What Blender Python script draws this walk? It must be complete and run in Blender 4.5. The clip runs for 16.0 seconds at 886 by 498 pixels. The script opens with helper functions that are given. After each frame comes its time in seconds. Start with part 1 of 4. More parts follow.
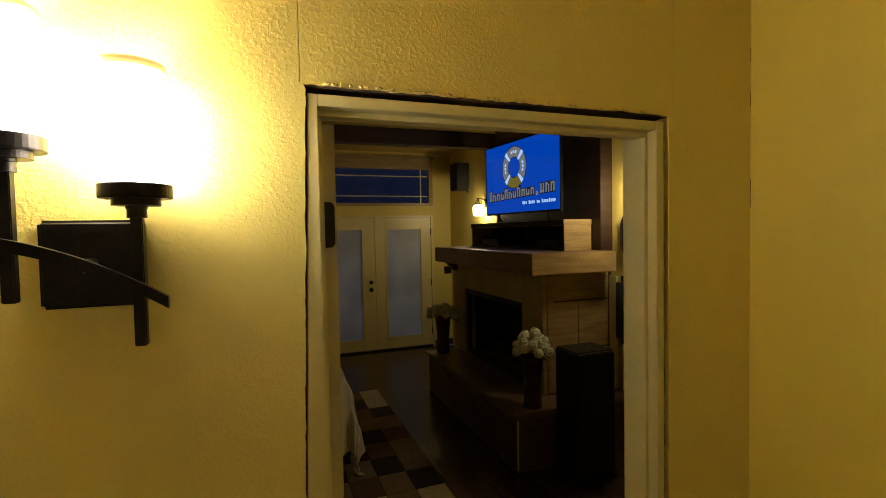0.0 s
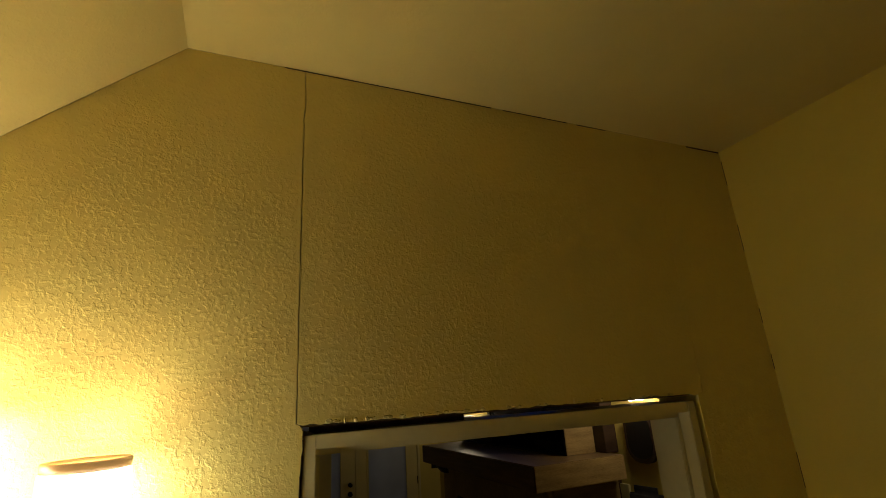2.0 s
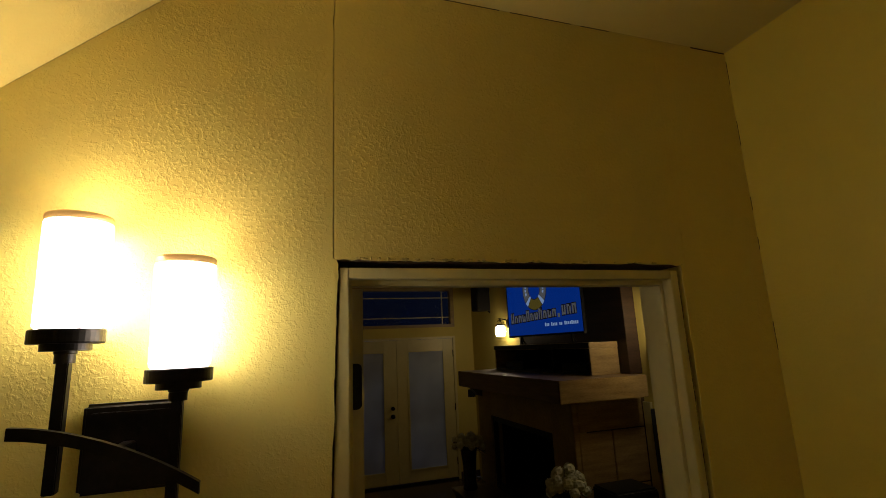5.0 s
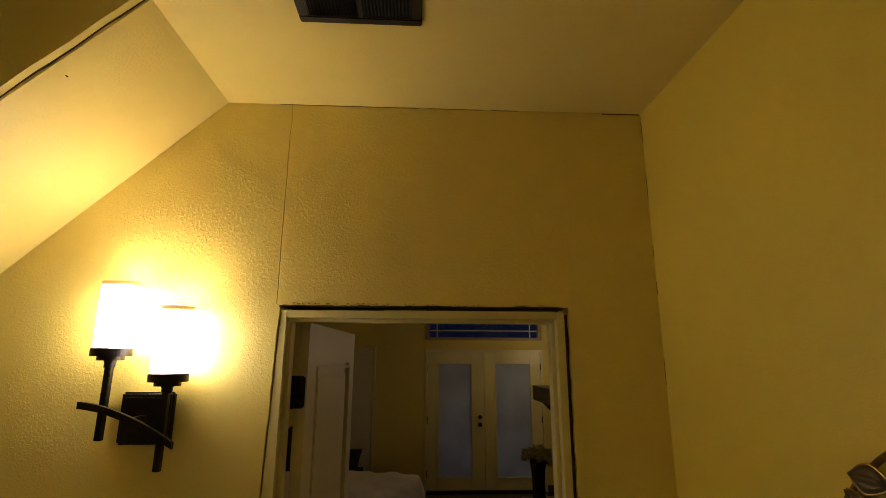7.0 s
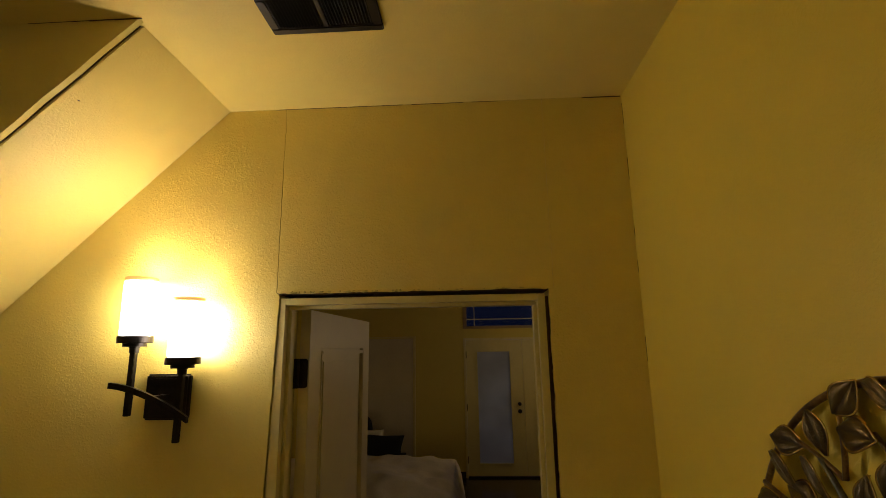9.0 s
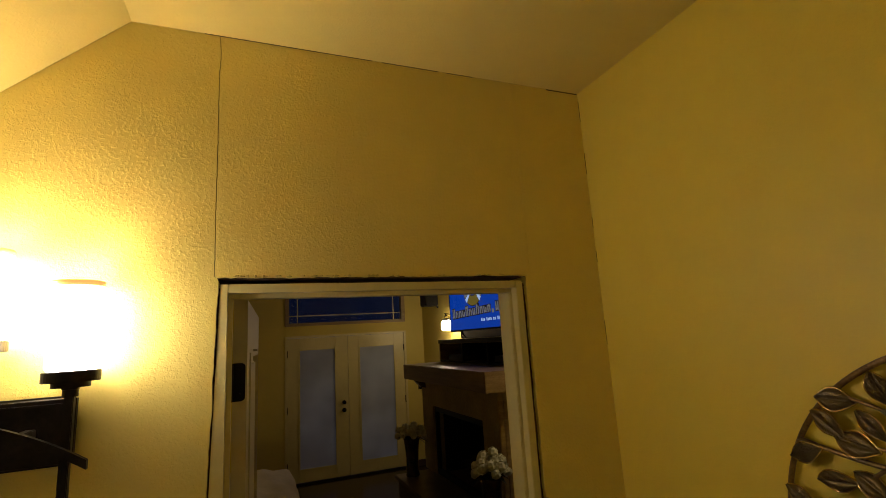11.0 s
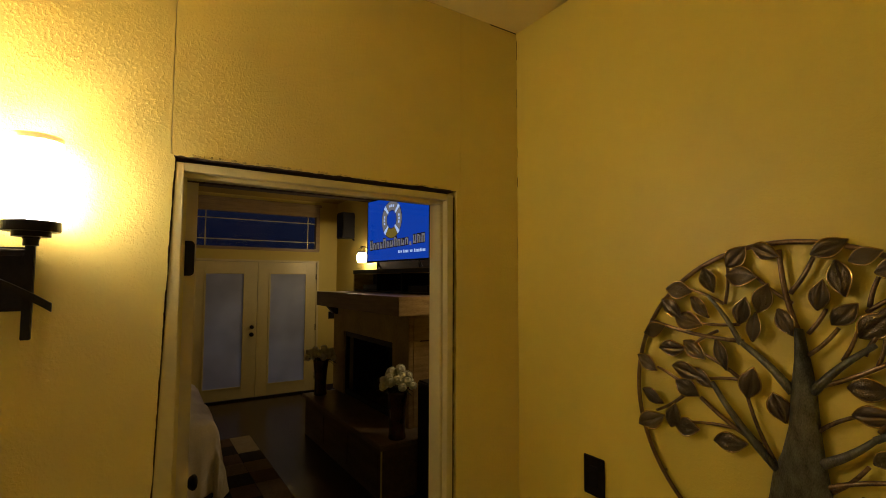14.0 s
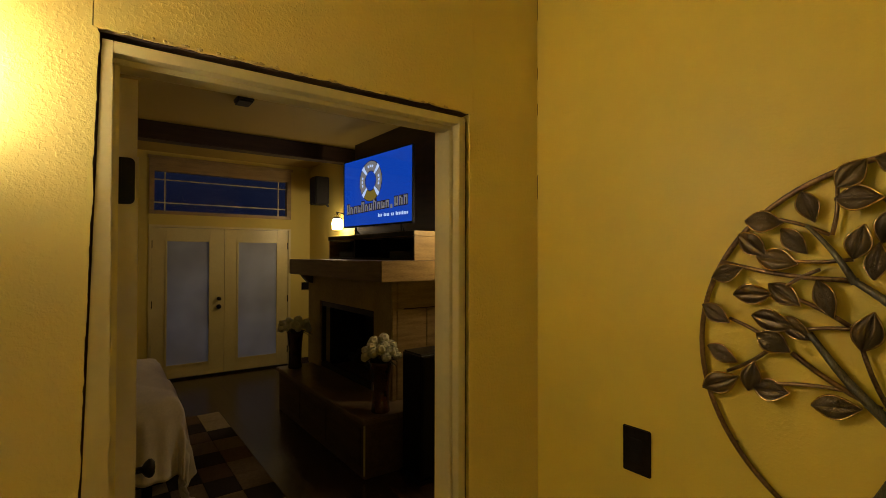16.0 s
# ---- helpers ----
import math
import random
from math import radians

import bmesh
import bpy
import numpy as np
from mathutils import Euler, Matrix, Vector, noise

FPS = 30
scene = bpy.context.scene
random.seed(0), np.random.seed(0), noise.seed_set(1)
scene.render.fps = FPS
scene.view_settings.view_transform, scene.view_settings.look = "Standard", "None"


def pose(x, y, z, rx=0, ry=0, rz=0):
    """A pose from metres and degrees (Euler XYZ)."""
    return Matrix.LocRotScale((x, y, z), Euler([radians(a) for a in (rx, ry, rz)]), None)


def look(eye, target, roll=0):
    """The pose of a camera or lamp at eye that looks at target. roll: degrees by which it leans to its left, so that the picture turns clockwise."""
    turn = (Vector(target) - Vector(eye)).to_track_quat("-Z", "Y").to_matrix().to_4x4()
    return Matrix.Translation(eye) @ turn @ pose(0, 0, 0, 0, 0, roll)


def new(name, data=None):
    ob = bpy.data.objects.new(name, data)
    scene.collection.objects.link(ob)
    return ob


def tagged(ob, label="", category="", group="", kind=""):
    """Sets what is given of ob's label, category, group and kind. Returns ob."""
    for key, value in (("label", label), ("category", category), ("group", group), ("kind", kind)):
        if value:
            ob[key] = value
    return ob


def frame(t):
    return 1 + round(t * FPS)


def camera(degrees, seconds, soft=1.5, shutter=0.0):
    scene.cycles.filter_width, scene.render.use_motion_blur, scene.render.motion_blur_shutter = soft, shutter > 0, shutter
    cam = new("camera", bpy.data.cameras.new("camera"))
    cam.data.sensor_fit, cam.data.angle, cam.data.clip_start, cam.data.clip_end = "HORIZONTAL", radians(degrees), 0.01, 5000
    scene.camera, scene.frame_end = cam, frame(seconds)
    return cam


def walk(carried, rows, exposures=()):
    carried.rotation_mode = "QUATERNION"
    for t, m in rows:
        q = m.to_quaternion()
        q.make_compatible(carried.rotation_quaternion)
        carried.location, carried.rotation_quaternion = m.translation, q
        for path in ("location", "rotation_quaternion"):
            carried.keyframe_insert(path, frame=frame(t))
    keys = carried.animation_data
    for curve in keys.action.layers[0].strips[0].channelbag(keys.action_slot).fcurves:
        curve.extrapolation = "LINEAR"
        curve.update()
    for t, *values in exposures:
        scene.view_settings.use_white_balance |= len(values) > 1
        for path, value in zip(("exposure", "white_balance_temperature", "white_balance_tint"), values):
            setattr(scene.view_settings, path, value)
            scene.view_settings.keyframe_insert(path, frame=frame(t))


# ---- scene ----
cam = camera(86.0, 16.0, soft=0.8)
PATH = [
    (0, (-0.029, -0.01, 1.781), (0.669, 1.863, 1.707), -1.1),
    (0.5, (-0.035, 0.085, 1.875), (0.637, 1.966, 1.968), -1.9),
    (1, (-0.043, 0.121, 1.977), (0.629, 1.981, 2.273), -2.7),
    (1.5, (-0.049, 0.115, 2.051), (0.657, 1.924, 2.527), -3.1),
    (2, (-0.054, 0.092, 2.098), (0.718, 1.841, 2.685), -3.7),
    (2.5, (-0.064, 0.086, 2.111), (0.712, 1.815, 2.748), -3.7),
    (3, (-0.057, 0.085, 2.09), (0.701, 1.832, 2.7), -3.3),
    (3.5, (-0.066, 0.07, 2.027), (0.626, 1.866, 2.571), -2.8),
    (4, (-0.081, 0.046, 1.919), (0.589, 1.876, 2.368), -1.9),
    (4.5, (-0.094, 0.01, 1.87), (0.563, 1.854, 2.278), -2.2),
    (4.7, (-0.082, -0.011, 1.877), (0.56, 1.84, 2.282), -2.4),
    (6.8, (0.395, -0.501, 1.882), (0.605, 1.438, 2.321), -0.4),
    (7, (0.474, -0.544, 1.908), (0.572, 1.403, 2.355), 0.2),
    (7.5, (0.682, -0.575, 1.876), (0.510, 1.364, 2.335), 1.0),
    (8, (0.783, -0.655, 1.890), (0.538, 1.286, 2.307), 0.5),
    (8.2, (0.789, -0.664, 1.876), (0.544, 1.277, 2.292), 0.5),
    (10.3, (0.299, -0.445, 1.887), (0.755, 1.465, 2.269), -4.1),
    (10.5, (0.247, -0.412, 1.89), (0.79, 1.471, 2.287), -4.2),
    (11, (0.126, -0.374, 1.884), (0.873, 1.444, 2.251), -3.5),
    (11.5, (0.023, -0.424, 1.859), (0.85, 1.369, 2.178), -3.0),
    (12, (0.0, -0.431, 1.811), (0.882, 1.342, 2.093), -2.4),
    (12.5, (-0.015, -0.454, 1.79), (0.925, 1.294, 2.035), -1.6),
    (13, (-0.025, -0.469, 1.776), (0.966, 1.256, 1.984), -0.7),
    (13.5, (-0.035, -0.469, 1.771), (0.995, 1.237, 1.946), -0.1),
    (14, (-0.022, -0.48, 1.74), (1.057, 1.199, 1.871), 0.2),
    (14.5, (-0.017, -0.493, 1.722), (1.111, 1.157, 1.817), 0.2),
    (15, (-0.017, -0.487, 1.694), (1.151, 1.136, 1.74), 0.3),
    (15.5, (0.025, -0.378, 1.672), (1.216, 1.229, 1.685), 0.2),
    (16, (0.049, -0.16, 1.641), (1.228, 1.455, 1.669), 0.1),
]
EXPOSURES = [(0, 0.3, 6000, 10), (0.5, -0.26, 6000, 11), (1.0, -0.82, 5900, 10), (1.5, -1.17, 5900, 12), (2, -1.42, 5900, 12), (2.5, -1.37, 5900, 12), (3, -1.24, 5950, 12), (4.7, -1.3, 6000, 13), (6.8, -0.38, 6250, 17), (8.2, -0.38, 6250, 17), (11, -0.18, 6300, 17), (12.5, -0.02, 6400, 19), (14.5, 0.13, 6450, 20), (16, 0.29, 6550, 19)]
walk(cam, [(t, look(eye, target, roll)) for t, eye, target, roll in PATH], EXPOSURES)

# ---- world and large lights ----
world = bpy.data.worlds.new("dusk")
scene.world = world
world.use_nodes = True
world.node_tree.nodes["Background"].inputs[0].default_value = (0.66, 0.74, 0.92, 1)
world.node_tree.nodes["Background"].inputs[1].default_value = 0.16


# ---- materials ----
def mat(name, color, rough=0.6, metal=0.0, var=0.12, scale=6.0, bump=0.0, bump_scale=80.0, dark=None, spec=0.5, stretch=None, coat=0.0, random_tone=0.0):
    """A Principled material with two scales of colour variation and a fine relief."""
    m = bpy.data.materials.new(name)
    m.use_nodes = True
    nt = m.node_tree
    n, l = nt.nodes, nt.links
    b = n["Principled BSDF"]
    tc = n.new("ShaderNodeTexCoord")
    src = tc.outputs["Object"]
    if stretch:
        mp = n.new("ShaderNodeMapping")
        mp.inputs["Scale"].default_value = stretch
        l.new(src, mp.inputs["Vector"])
        src = mp.outputs["Vector"]
    big, small = n.new("ShaderNodeTexNoise"), n.new("ShaderNodeTexNoise")
    big.inputs["Scale"].default_value, big.inputs["Detail"].default_value = scale, 4
    small.inputs["Scale"].default_value, small.inputs["Detail"].default_value = scale * 9, 6
    l.new(src, big.inputs["Vector"])
    l.new(src, small.inputs["Vector"])
    mixf = n.new("ShaderNodeMath")
    mixf.operation = "MULTIPLY_ADD"
    mixf.inputs[1].default_value = 0.45
    l.new(small.outputs["Fac"], mixf.inputs[0])
    half = n.new("ShaderNodeMath")
    half.operation = "MULTIPLY"
    half.inputs[1].default_value = 0.55
    l.new(big.outputs["Fac"], half.inputs[0])
    l.new(half.outputs[0], mixf.inputs[2])
    fac = mixf.outputs[0]
    if random_tone:
        info = n.new("ShaderNodeObjectInfo")
        add = n.new("ShaderNodeMath")
        add.operation = "MULTIPLY_ADD"
        add.inputs[1].default_value = random_tone
        l.new(info.outputs["Random"], add.inputs[0])
        l.new(fac, add.inputs[2])
        fac = add.outputs[0]
    ramp = n.new("ShaderNodeValToRGB")
    lo = dark or tuple(c * (1 - 2.2 * var) for c in color)
    hi = tuple(min(1, c * (1 + 1.2 * var)) for c in color)
    ramp.color_ramp.elements[0].position, ramp.color_ramp.elements[1].position = 0.3, 0.72 + random_tone
    ramp.color_ramp.elements[0].color, ramp.color_ramp.elements[1].color = (*lo, 1), (*hi, 1)
    l.new(fac, ramp.inputs["Fac"])
    l.new(ramp.outputs["Color"], b.inputs["Base Color"])
    rr = n.new("ShaderNodeMapRange")
    rr.inputs["To Min"].default_value, rr.inputs["To Max"].default_value = max(0.03, rough - 0.1), min(1, rough + 0.1)
    l.new(small.outputs["Fac"], rr.inputs["Value"])
    l.new(rr.outputs["Result"], b.inputs["Roughness"])
    b.inputs["Metallic"].default_value = metal
    b.inputs["Specular IOR Level"].default_value = spec
    b.inputs["Coat Weight"].default_value = coat
    if bump:
        t = n.new("ShaderNodeTexNoise")
        t.inputs["Scale"].default_value, t.inputs["Detail"].default_value = bump_scale, 3
        l.new(src, t.inputs["Vector"])
        bp = n.new("ShaderNodeBump")
        bp.inputs["Strength"].default_value, bp.inputs["Distance"].default_value = bump, 0.003
        l.new(t.outputs["Fac"], bp.inputs["Height"])
        l.new(bp.outputs["Normal"], b.inputs["Normal"])
    return m


def drywall(name, color, relief, gloss, rough=0.42):
    """Mustard paint over a sprayed and lightly troweled texture: soft grains, broad waves, rubbed patches."""
    m = mat(name, color, rough, var=0.022, scale=1.6, spec=gloss)
    n, l = m.node_tree.nodes, m.node_tree.links
    b = n["Principled BSDF"]
    tc = n.new("ShaderNodeTexCoord")
    grain, wave, patch = n.new("ShaderNodeTexNoise"), n.new("ShaderNodeTexNoise"), n.new("ShaderNodeTexNoise")
    grain.inputs["Scale"].default_value, grain.inputs["Detail"].default_value, grain.inputs["Distortion"].default_value = 140, 3, 0.3
    wave.inputs["Scale"].default_value, wave.inputs["Detail"].default_value = 6, 2
    patch.inputs["Scale"].default_value, patch.inputs["Detail"].default_value = 4.5, 3
    for t in (grain, wave, patch):
        l.new(tc.outputs["Object"], t.inputs["Vector"])
    lift = n.new("ShaderNodeMapRange")
    lift.interpolation_type = "SMOOTHSTEP"
    lift.inputs["From Min"].default_value, lift.inputs["From Max"].default_value = 0.40, 0.72
    l.new(grain.outputs["Fac"], lift.inputs["Value"])
    worn = n.new("ShaderNodeMapRange")
    worn.inputs["From Min"].default_value, worn.inputs["From Max"].default_value = 0.35, 0.65
    worn.inputs["To Min"].default_value, worn.inputs["To Max"].default_value = 0.55, 1.15
    l.new(patch.outputs["Fac"], worn.inputs["Value"])
    soft = n.new("ShaderNodeMath")
    soft.operation = "MULTIPLY"
    l.new(lift.outputs["Result"], soft.inputs[0])
    l.new(worn.outputs["Result"], soft.inputs[1])
    add = n.new("ShaderNodeMath")
    add.operation = "MULTIPLY_ADD"
    add.inputs[1].default_value = 2.4
    l.new(wave.outputs["Fac"], add.inputs[0])
    l.new(soft.outputs[0], add.inputs[2])
    bp = n.new("ShaderNodeBump")
    bp.inputs["Strength"].default_value, bp.inputs["Distance"].default_value = 1.0, relief
    l.new(add.outputs[0], bp.inputs["Height"])
    l.new(bp.outputs["Normal"], b.inputs["Normal"])
    return m


def glow(name, color, strength):
    m = bpy.data.materials.new(name)
    m.use_nodes = True
    b = m.node_tree.nodes["Principled BSDF"]
    b.inputs["Base Color"].default_value = (*[min(1, c) for c in color], 1)
    b.inputs["Emission Color"].default_value = (*color, 1)
    b.inputs["Emission Strength"].default_value = strength
    b.inputs["Roughness"].default_value = 0.25
    return m


WARM = (1.0, 0.88, 0.70)
PAINT = drywall("mustard_wall_paint_knockdown", (0.80, 0.648, 0.155), 0.0006, 1.0)
PAINT_FLAT = drywall("mustard_wall_paint_smooth", (0.80, 0.645, 0.095), 0.0003, 0.35, 0.46)
PAINT_CEILING = drywall("mustard_ceiling_paint", (0.77, 0.63, 0.185), 0.0003, 0.25, 0.5)
# the washroom's mustard, darkened in colour for the dimmer bedroom
PAINT_BED_DIMMED = drywall("mustard_wall_paint_dimmed", (0.66, 0.53, 0.13), 0.0006, 0.2, 0.6)
# same mustard darkened further: the ceiling's dimness is in the colour
PAINT_CEILING_DIMMED = drywall("mustard_ceiling_dimmed", (0.44, 0.33, 0.09), 0.0004, 0.1, 0.8)
CREAM = mat("cream_trim_paint", (0.68, 0.585, 0.25), 0.38, var=0.04, scale=5, bump=0.12, bump_scale=40)
WHITE_DOOR = mat("white_door_paint", (0.62, 0.545, 0.36), 0.4, var=0.04, scale=4, bump=0.1, bump_scale=60)
# raw drywall paper, darkened to serve also as shade in gaps
BARE_AND_SHADE = mat("torn_paper_and_gap_shade", (0.085, 0.048, 0.022), 0.95, var=0.3, scale=20, bump=0.5)
BRONZE = mat("dark_bronze_metal", (0.022, 0.018, 0.014), 0.38, 0.7, var=0.3, scale=9, bump=0.08, bump_scale=120)
BLACK = mat("black_lacquer", (0.009, 0.008, 0.008), 0.42, var=0.2, scale=8, spec=0.25)
BLACK_CLOTH = mat("black_cloth", (0.012, 0.011, 0.011), 0.95, var=0.3, scale=60, bump=0.4, bump_scale=400)
VENT = mat("dark_painted_steel", (0.024, 0.019, 0.014), 0.45, 0.4, var=0.2, scale=12)
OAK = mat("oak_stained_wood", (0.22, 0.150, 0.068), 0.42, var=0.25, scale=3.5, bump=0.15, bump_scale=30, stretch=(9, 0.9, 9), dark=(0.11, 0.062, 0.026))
# the same oak, lightened in colour where the wall lamp falls on it
OAK_LIT = mat("oak_boards_lit", (0.38, 0.265, 0.105), 0.38, var=0.25, scale=3.5, bump=0.15, bump_scale=30, stretch=(1.2, 8, 9), dark=(0.20, 0.125, 0.045))
PINE = mat("pale_pine_casing", (0.36, 0.255, 0.105), 0.45, var=0.2, scale=3.5, bump=0.12, bump_scale=30, stretch=(1.2, 8, 9))
DARK_WOOD = mat("dark_walnut_wood", (0.050, 0.026, 0.014), 0.45, var=0.3, scale=3, bump=0.15, bump_scale=30, stretch=(1, 1, 7))
BEAM = mat("dark_stained_beam", (0.045, 0.022, 0.012), 0.55, var=0.3, scale=3, bump=0.3, bump_scale=25, stretch=(0.8, 7, 7))
PLASTER = mat("tan_fireplace_plaster", (0.42, 0.32, 0.12), 0.7, var=0.15, scale=4, bump=0.3, bump_scale=60)
HEARTH = mat("dark_hearth_panel", (0.12, 0.078, 0.040), 0.5, var=0.25, scale=3.5, bump=0.15, bump_scale=30, stretch=(9, 0.9, 9))
STONE = mat("brown_hearth_stone", (0.16, 0.11, 0.062), 0.4, var=0.25, scale=5, bump=0.15)
FLOOR_WOOD = mat("dark_floor_boards", (0.060, 0.038, 0.022), 0.24, var=0.25, scale=2.5, bump=0.1, bump_scale=40, stretch=(8, 0.8, 8), random_tone=0.25)
# unseen floor, whitened to throw light back up
BATH_FLOOR_BOUNCE = mat("white_bounce_floor", (0.80, 0.77, 0.68), 0.4, var=0.15, scale=5)
# firebox soot; also the shade painted inside the ceiling vent
SOOT_AND_SHADE = mat("soot_and_vent_shade", (0.010, 0.009, 0.008), 0.85, var=0.3, scale=10)
DUVET = mat("cream_duvet_cotton", (0.84, 0.77, 0.60), 0.9, var=0.07, scale=8, bump=0.25, bump_scale=18)
PILLOW = mat("white_pillow_cotton", (0.72, 0.68, 0.58), 0.9, var=0.05, scale=10, bump=0.2, bump_scale=30)
LEAF_METAL = mat("patinated_leaf_metal", (0.15, 0.112, 0.058), 0.27, 0.7, var=0.3, scale=30, bump=0.2, bump_scale=150, dark=(0.038, 0.030, 0.018), random_tone=0.22)
TWIG_METAL = mat("brown_twig_metal", (0.25, 0.155, 0.070), 0.32, 0.75, var=0.3, scale=25, dark=(0.03, 0.02, 0.012))
TRUNK_METAL = mat("verdigris_trunk_metal", (0.17, 0.165, 0.11), 0.42, 0.5, var=0.3, scale=34, bump=1.0, bump_scale=60, dark=(0.030, 0.028, 0.02), stretch=(1, 1.6, 0.7))
# brass rim, its colour brightened for the glints on lit leaf edges
RIM_GLINT_METAL = mat("worn_brass_rim_glint", (0.62, 0.43, 0.18), 0.22, 0.9, var=0.25, scale=40)
VASE = mat("brown_glazed_vase", (0.065, 0.024, 0.014), 0.2, var=0.3, scale=9, coat=0.4)
PETAL = mat("cream_petals", (0.82, 0.80, 0.60), 0.8, var=0.1, scale=30)
FOLIAGE = mat("dark_green_leaves", (0.05, 0.07, 0.025), 0.6, var=0.3, scale=30)
RUGS = [mat("rug_" + k, c, 0.97, var=0.15, scale=40, bump=0.6, bump_scale=260) for k, c in
        (("cream", (0.38, 0.31, 0.19)), ("tan", (0.20, 0.14, 0.08)), ("brown", (0.12, 0.07, 0.04)), ("black", (0.025, 0.016, 0.012)))]
LAMP_GLASS = glow("lit_sconce_glass", (1.0, 0.88, 0.72), 27.5)
LAMP_RIM = glow("amber_glass_rim", (0.85, 0.46, 0.13), 0.9)
LAMP_SMALL = glow("lit_jar_glass", (1.0, 0.80, 0.48), 54.0)
LAMP_SHADE = glow("lit_lamp_shade", (1.0, 0.78, 0.46), 4.5)
SCREEN = glow("blue_screen", (0.003, 0.052, 0.40), 0.75)
SCREEN_GREY = glow("screen_grey", (0.17, 0.17, 0.17), 0.75)
SCREEN_TAN = glow("screen_tan", (0.16, 0.12, 0.02), 0.75)
SCREEN_WHITE = glow("screen_white", (0.45, 0.62, 0.9), 0.75)
SCREEN_DARK = glow("screen_dark", (0.01, 0.01, 0.02), 0.5)
for s_m in (SCREEN, SCREEN_GREY, SCREEN_TAN, SCREEN_WHITE, SCREEN_DARK):
    s_m.node_tree.nodes["Principled BSDF"].inputs["Base Color"].default_value = (0.01, 0.01, 0.012, 1)
    s_m.node_tree.nodes["Principled BSDF"].inputs["Roughness"].default_value = 0.07
GLASS = bpy.data.materials.new("clear_window_glass")
GLASS.use_nodes = True
GLASS.node_tree.nodes["Principled BSDF"].inputs["Transmission Weight"].default_value = 1
GLASS.node_tree.nodes["Principled BSDF"].inputs["Roughness"].default_value = 0.02
GLASS.node_tree.nodes["Principled BSDF"].inputs["IOR"].default_value = 1.2
FROST = bpy.data.materials.new("frosted_door_glass")
FROST.use_nodes = True
f_n, f_l = FROST.node_tree.nodes, FROST.node_tree.links
f_mix, f_tr, f_df = f_n.new("ShaderNodeMixShader"), f_n.new("ShaderNodeBsdfTranslucent"), f_n["Principled BSDF"]
f_tc, f_cloud, f_ramp = f_n.new("ShaderNodeTexCoord"), f_n.new("ShaderNodeTexNoise"), f_n.new("ShaderNodeValToRGB")
f_cloud.inputs["Scale"].default_value, f_cloud.inputs["Detail"].default_value = 1.7, 2
f_ramp.color_ramp.elements[0].position, f_ramp.color_ramp.elements[1].position = 0.36, 0.62
f_ramp.color_ramp.elements[0].color, f_ramp.color_ramp.elements[1].color = (0.60, 0.62, 0.70, 1), (0.93, 0.95, 1.0, 1)
f_l.new(f_tc.outputs["Object"], f_cloud.inputs["Vector"])
f_l.new(f_cloud.outputs["Fac"], f_ramp.inputs["Fac"])
f_l.new(f_ramp.outputs["Color"], f_tr.inputs["Color"])
f_df.inputs["Base Color"].default_value = (0.62, 0.64, 0.62, 1)
f_df.inputs["Roughness"].default_value = 0.5
f_mix.inputs["Fac"].default_value = 0.55
f_l.new(f_df.outputs["BSDF"], f_mix.inputs[1])
f_l.new(f_tr.outputs["BSDF"], f_mix.inputs[2])
f_l.new(f_mix.outputs["Shader"], f_n["Material Output"].inputs["Surface"])


# ---- building helpers ----
def origin_of(ob):
    p = Vector((0, 0, 0))
    while ob is not None:
        p += ob.location
        ob = ob.parent
    return p


def mesh_of(name, bm, material, smooth=False):
    me = bpy.data.meshes.new(name)
    bmesh.ops.recalc_face_normals(bm, faces=bm.faces)
    bm.to_mesh(me)
    bm.free()
    me.materials.append(material)
    if smooth:
        for p in me.polygons:
            p.use_smooth = True
    return me


def part(name, bm, material, parent, label="", smooth=False):
    """Links a bmesh, given in world places, as one mesh under a thing or a part."""
    bmesh.ops.translate(bm, verts=bm.verts, vec=-origin_of(parent))
    ob = new(name, mesh_of(name, bm, material, smooth))
    ob.parent = parent
    return tagged(ob, label)


def thing(name, base, label, category, group="", kind=""):
    ob = new(name)
    ob.empty_display_size = 0.05
    ob.location = base
    return tagged(ob, label, category, group, kind)


def solid(name, bm, material, label, category="", kind="structure", smooth=False):
    """One mesh as a top-level object."""
    return tagged(new(name, mesh_of(name, bm, material, smooth)), label, category, "", kind)


def box(x0, x1, y0, y1, z0, z1, bevel=0.0, bm=None, seg=2):
    out = bm if bm is not None else bmesh.new()
    one = bmesh.new()
    bmesh.ops.create_cube(one, size=1)
    for v in one.verts:
        v.co = Vector(((x0 + x1) / 2 + v.co.x * (x1 - x0), (y0 + y1) / 2 + v.co.y * (y1 - y0), (z0 + z1) / 2 + v.co.z * (z1 - z0)))
    if bevel:
        bmesh.ops.bevel(one, geom=one.edges[:], offset=bevel, segments=seg, affect="EDGES", clamp_overlap=True)
    merge(out, one)
    return out


def merge(out, one):
    one.verts.index_update()
    vs = [out.verts.new(v.co) for v in one.verts]
    for f in one.faces:
        out.faces.new([vs[v.index] for v in f.verts])
    one.free()


def prism(points, axis, a, b, bm=None):
    """A flat outline (two coordinates a point) pushed along an axis from a to b."""
    out = bm if bm is not None else bmesh.new()

    def at(p, d):
        return {"x": (d, p[0], p[1]), "y": (p[0], d, p[1]), "z": (p[0], p[1], d)}[axis]
    lo = [out.verts.new(at(p, a)) for p in points]
    hi = [out.verts.new(at(p, b)) for p in points]
    out.faces.new(lo)
    out.faces.new(hi[::-1])
    for i in range(len(points)):
        j = (i + 1) % len(points)
        out.faces.new((lo[i], hi[i], hi[j], lo[j]))
    return out


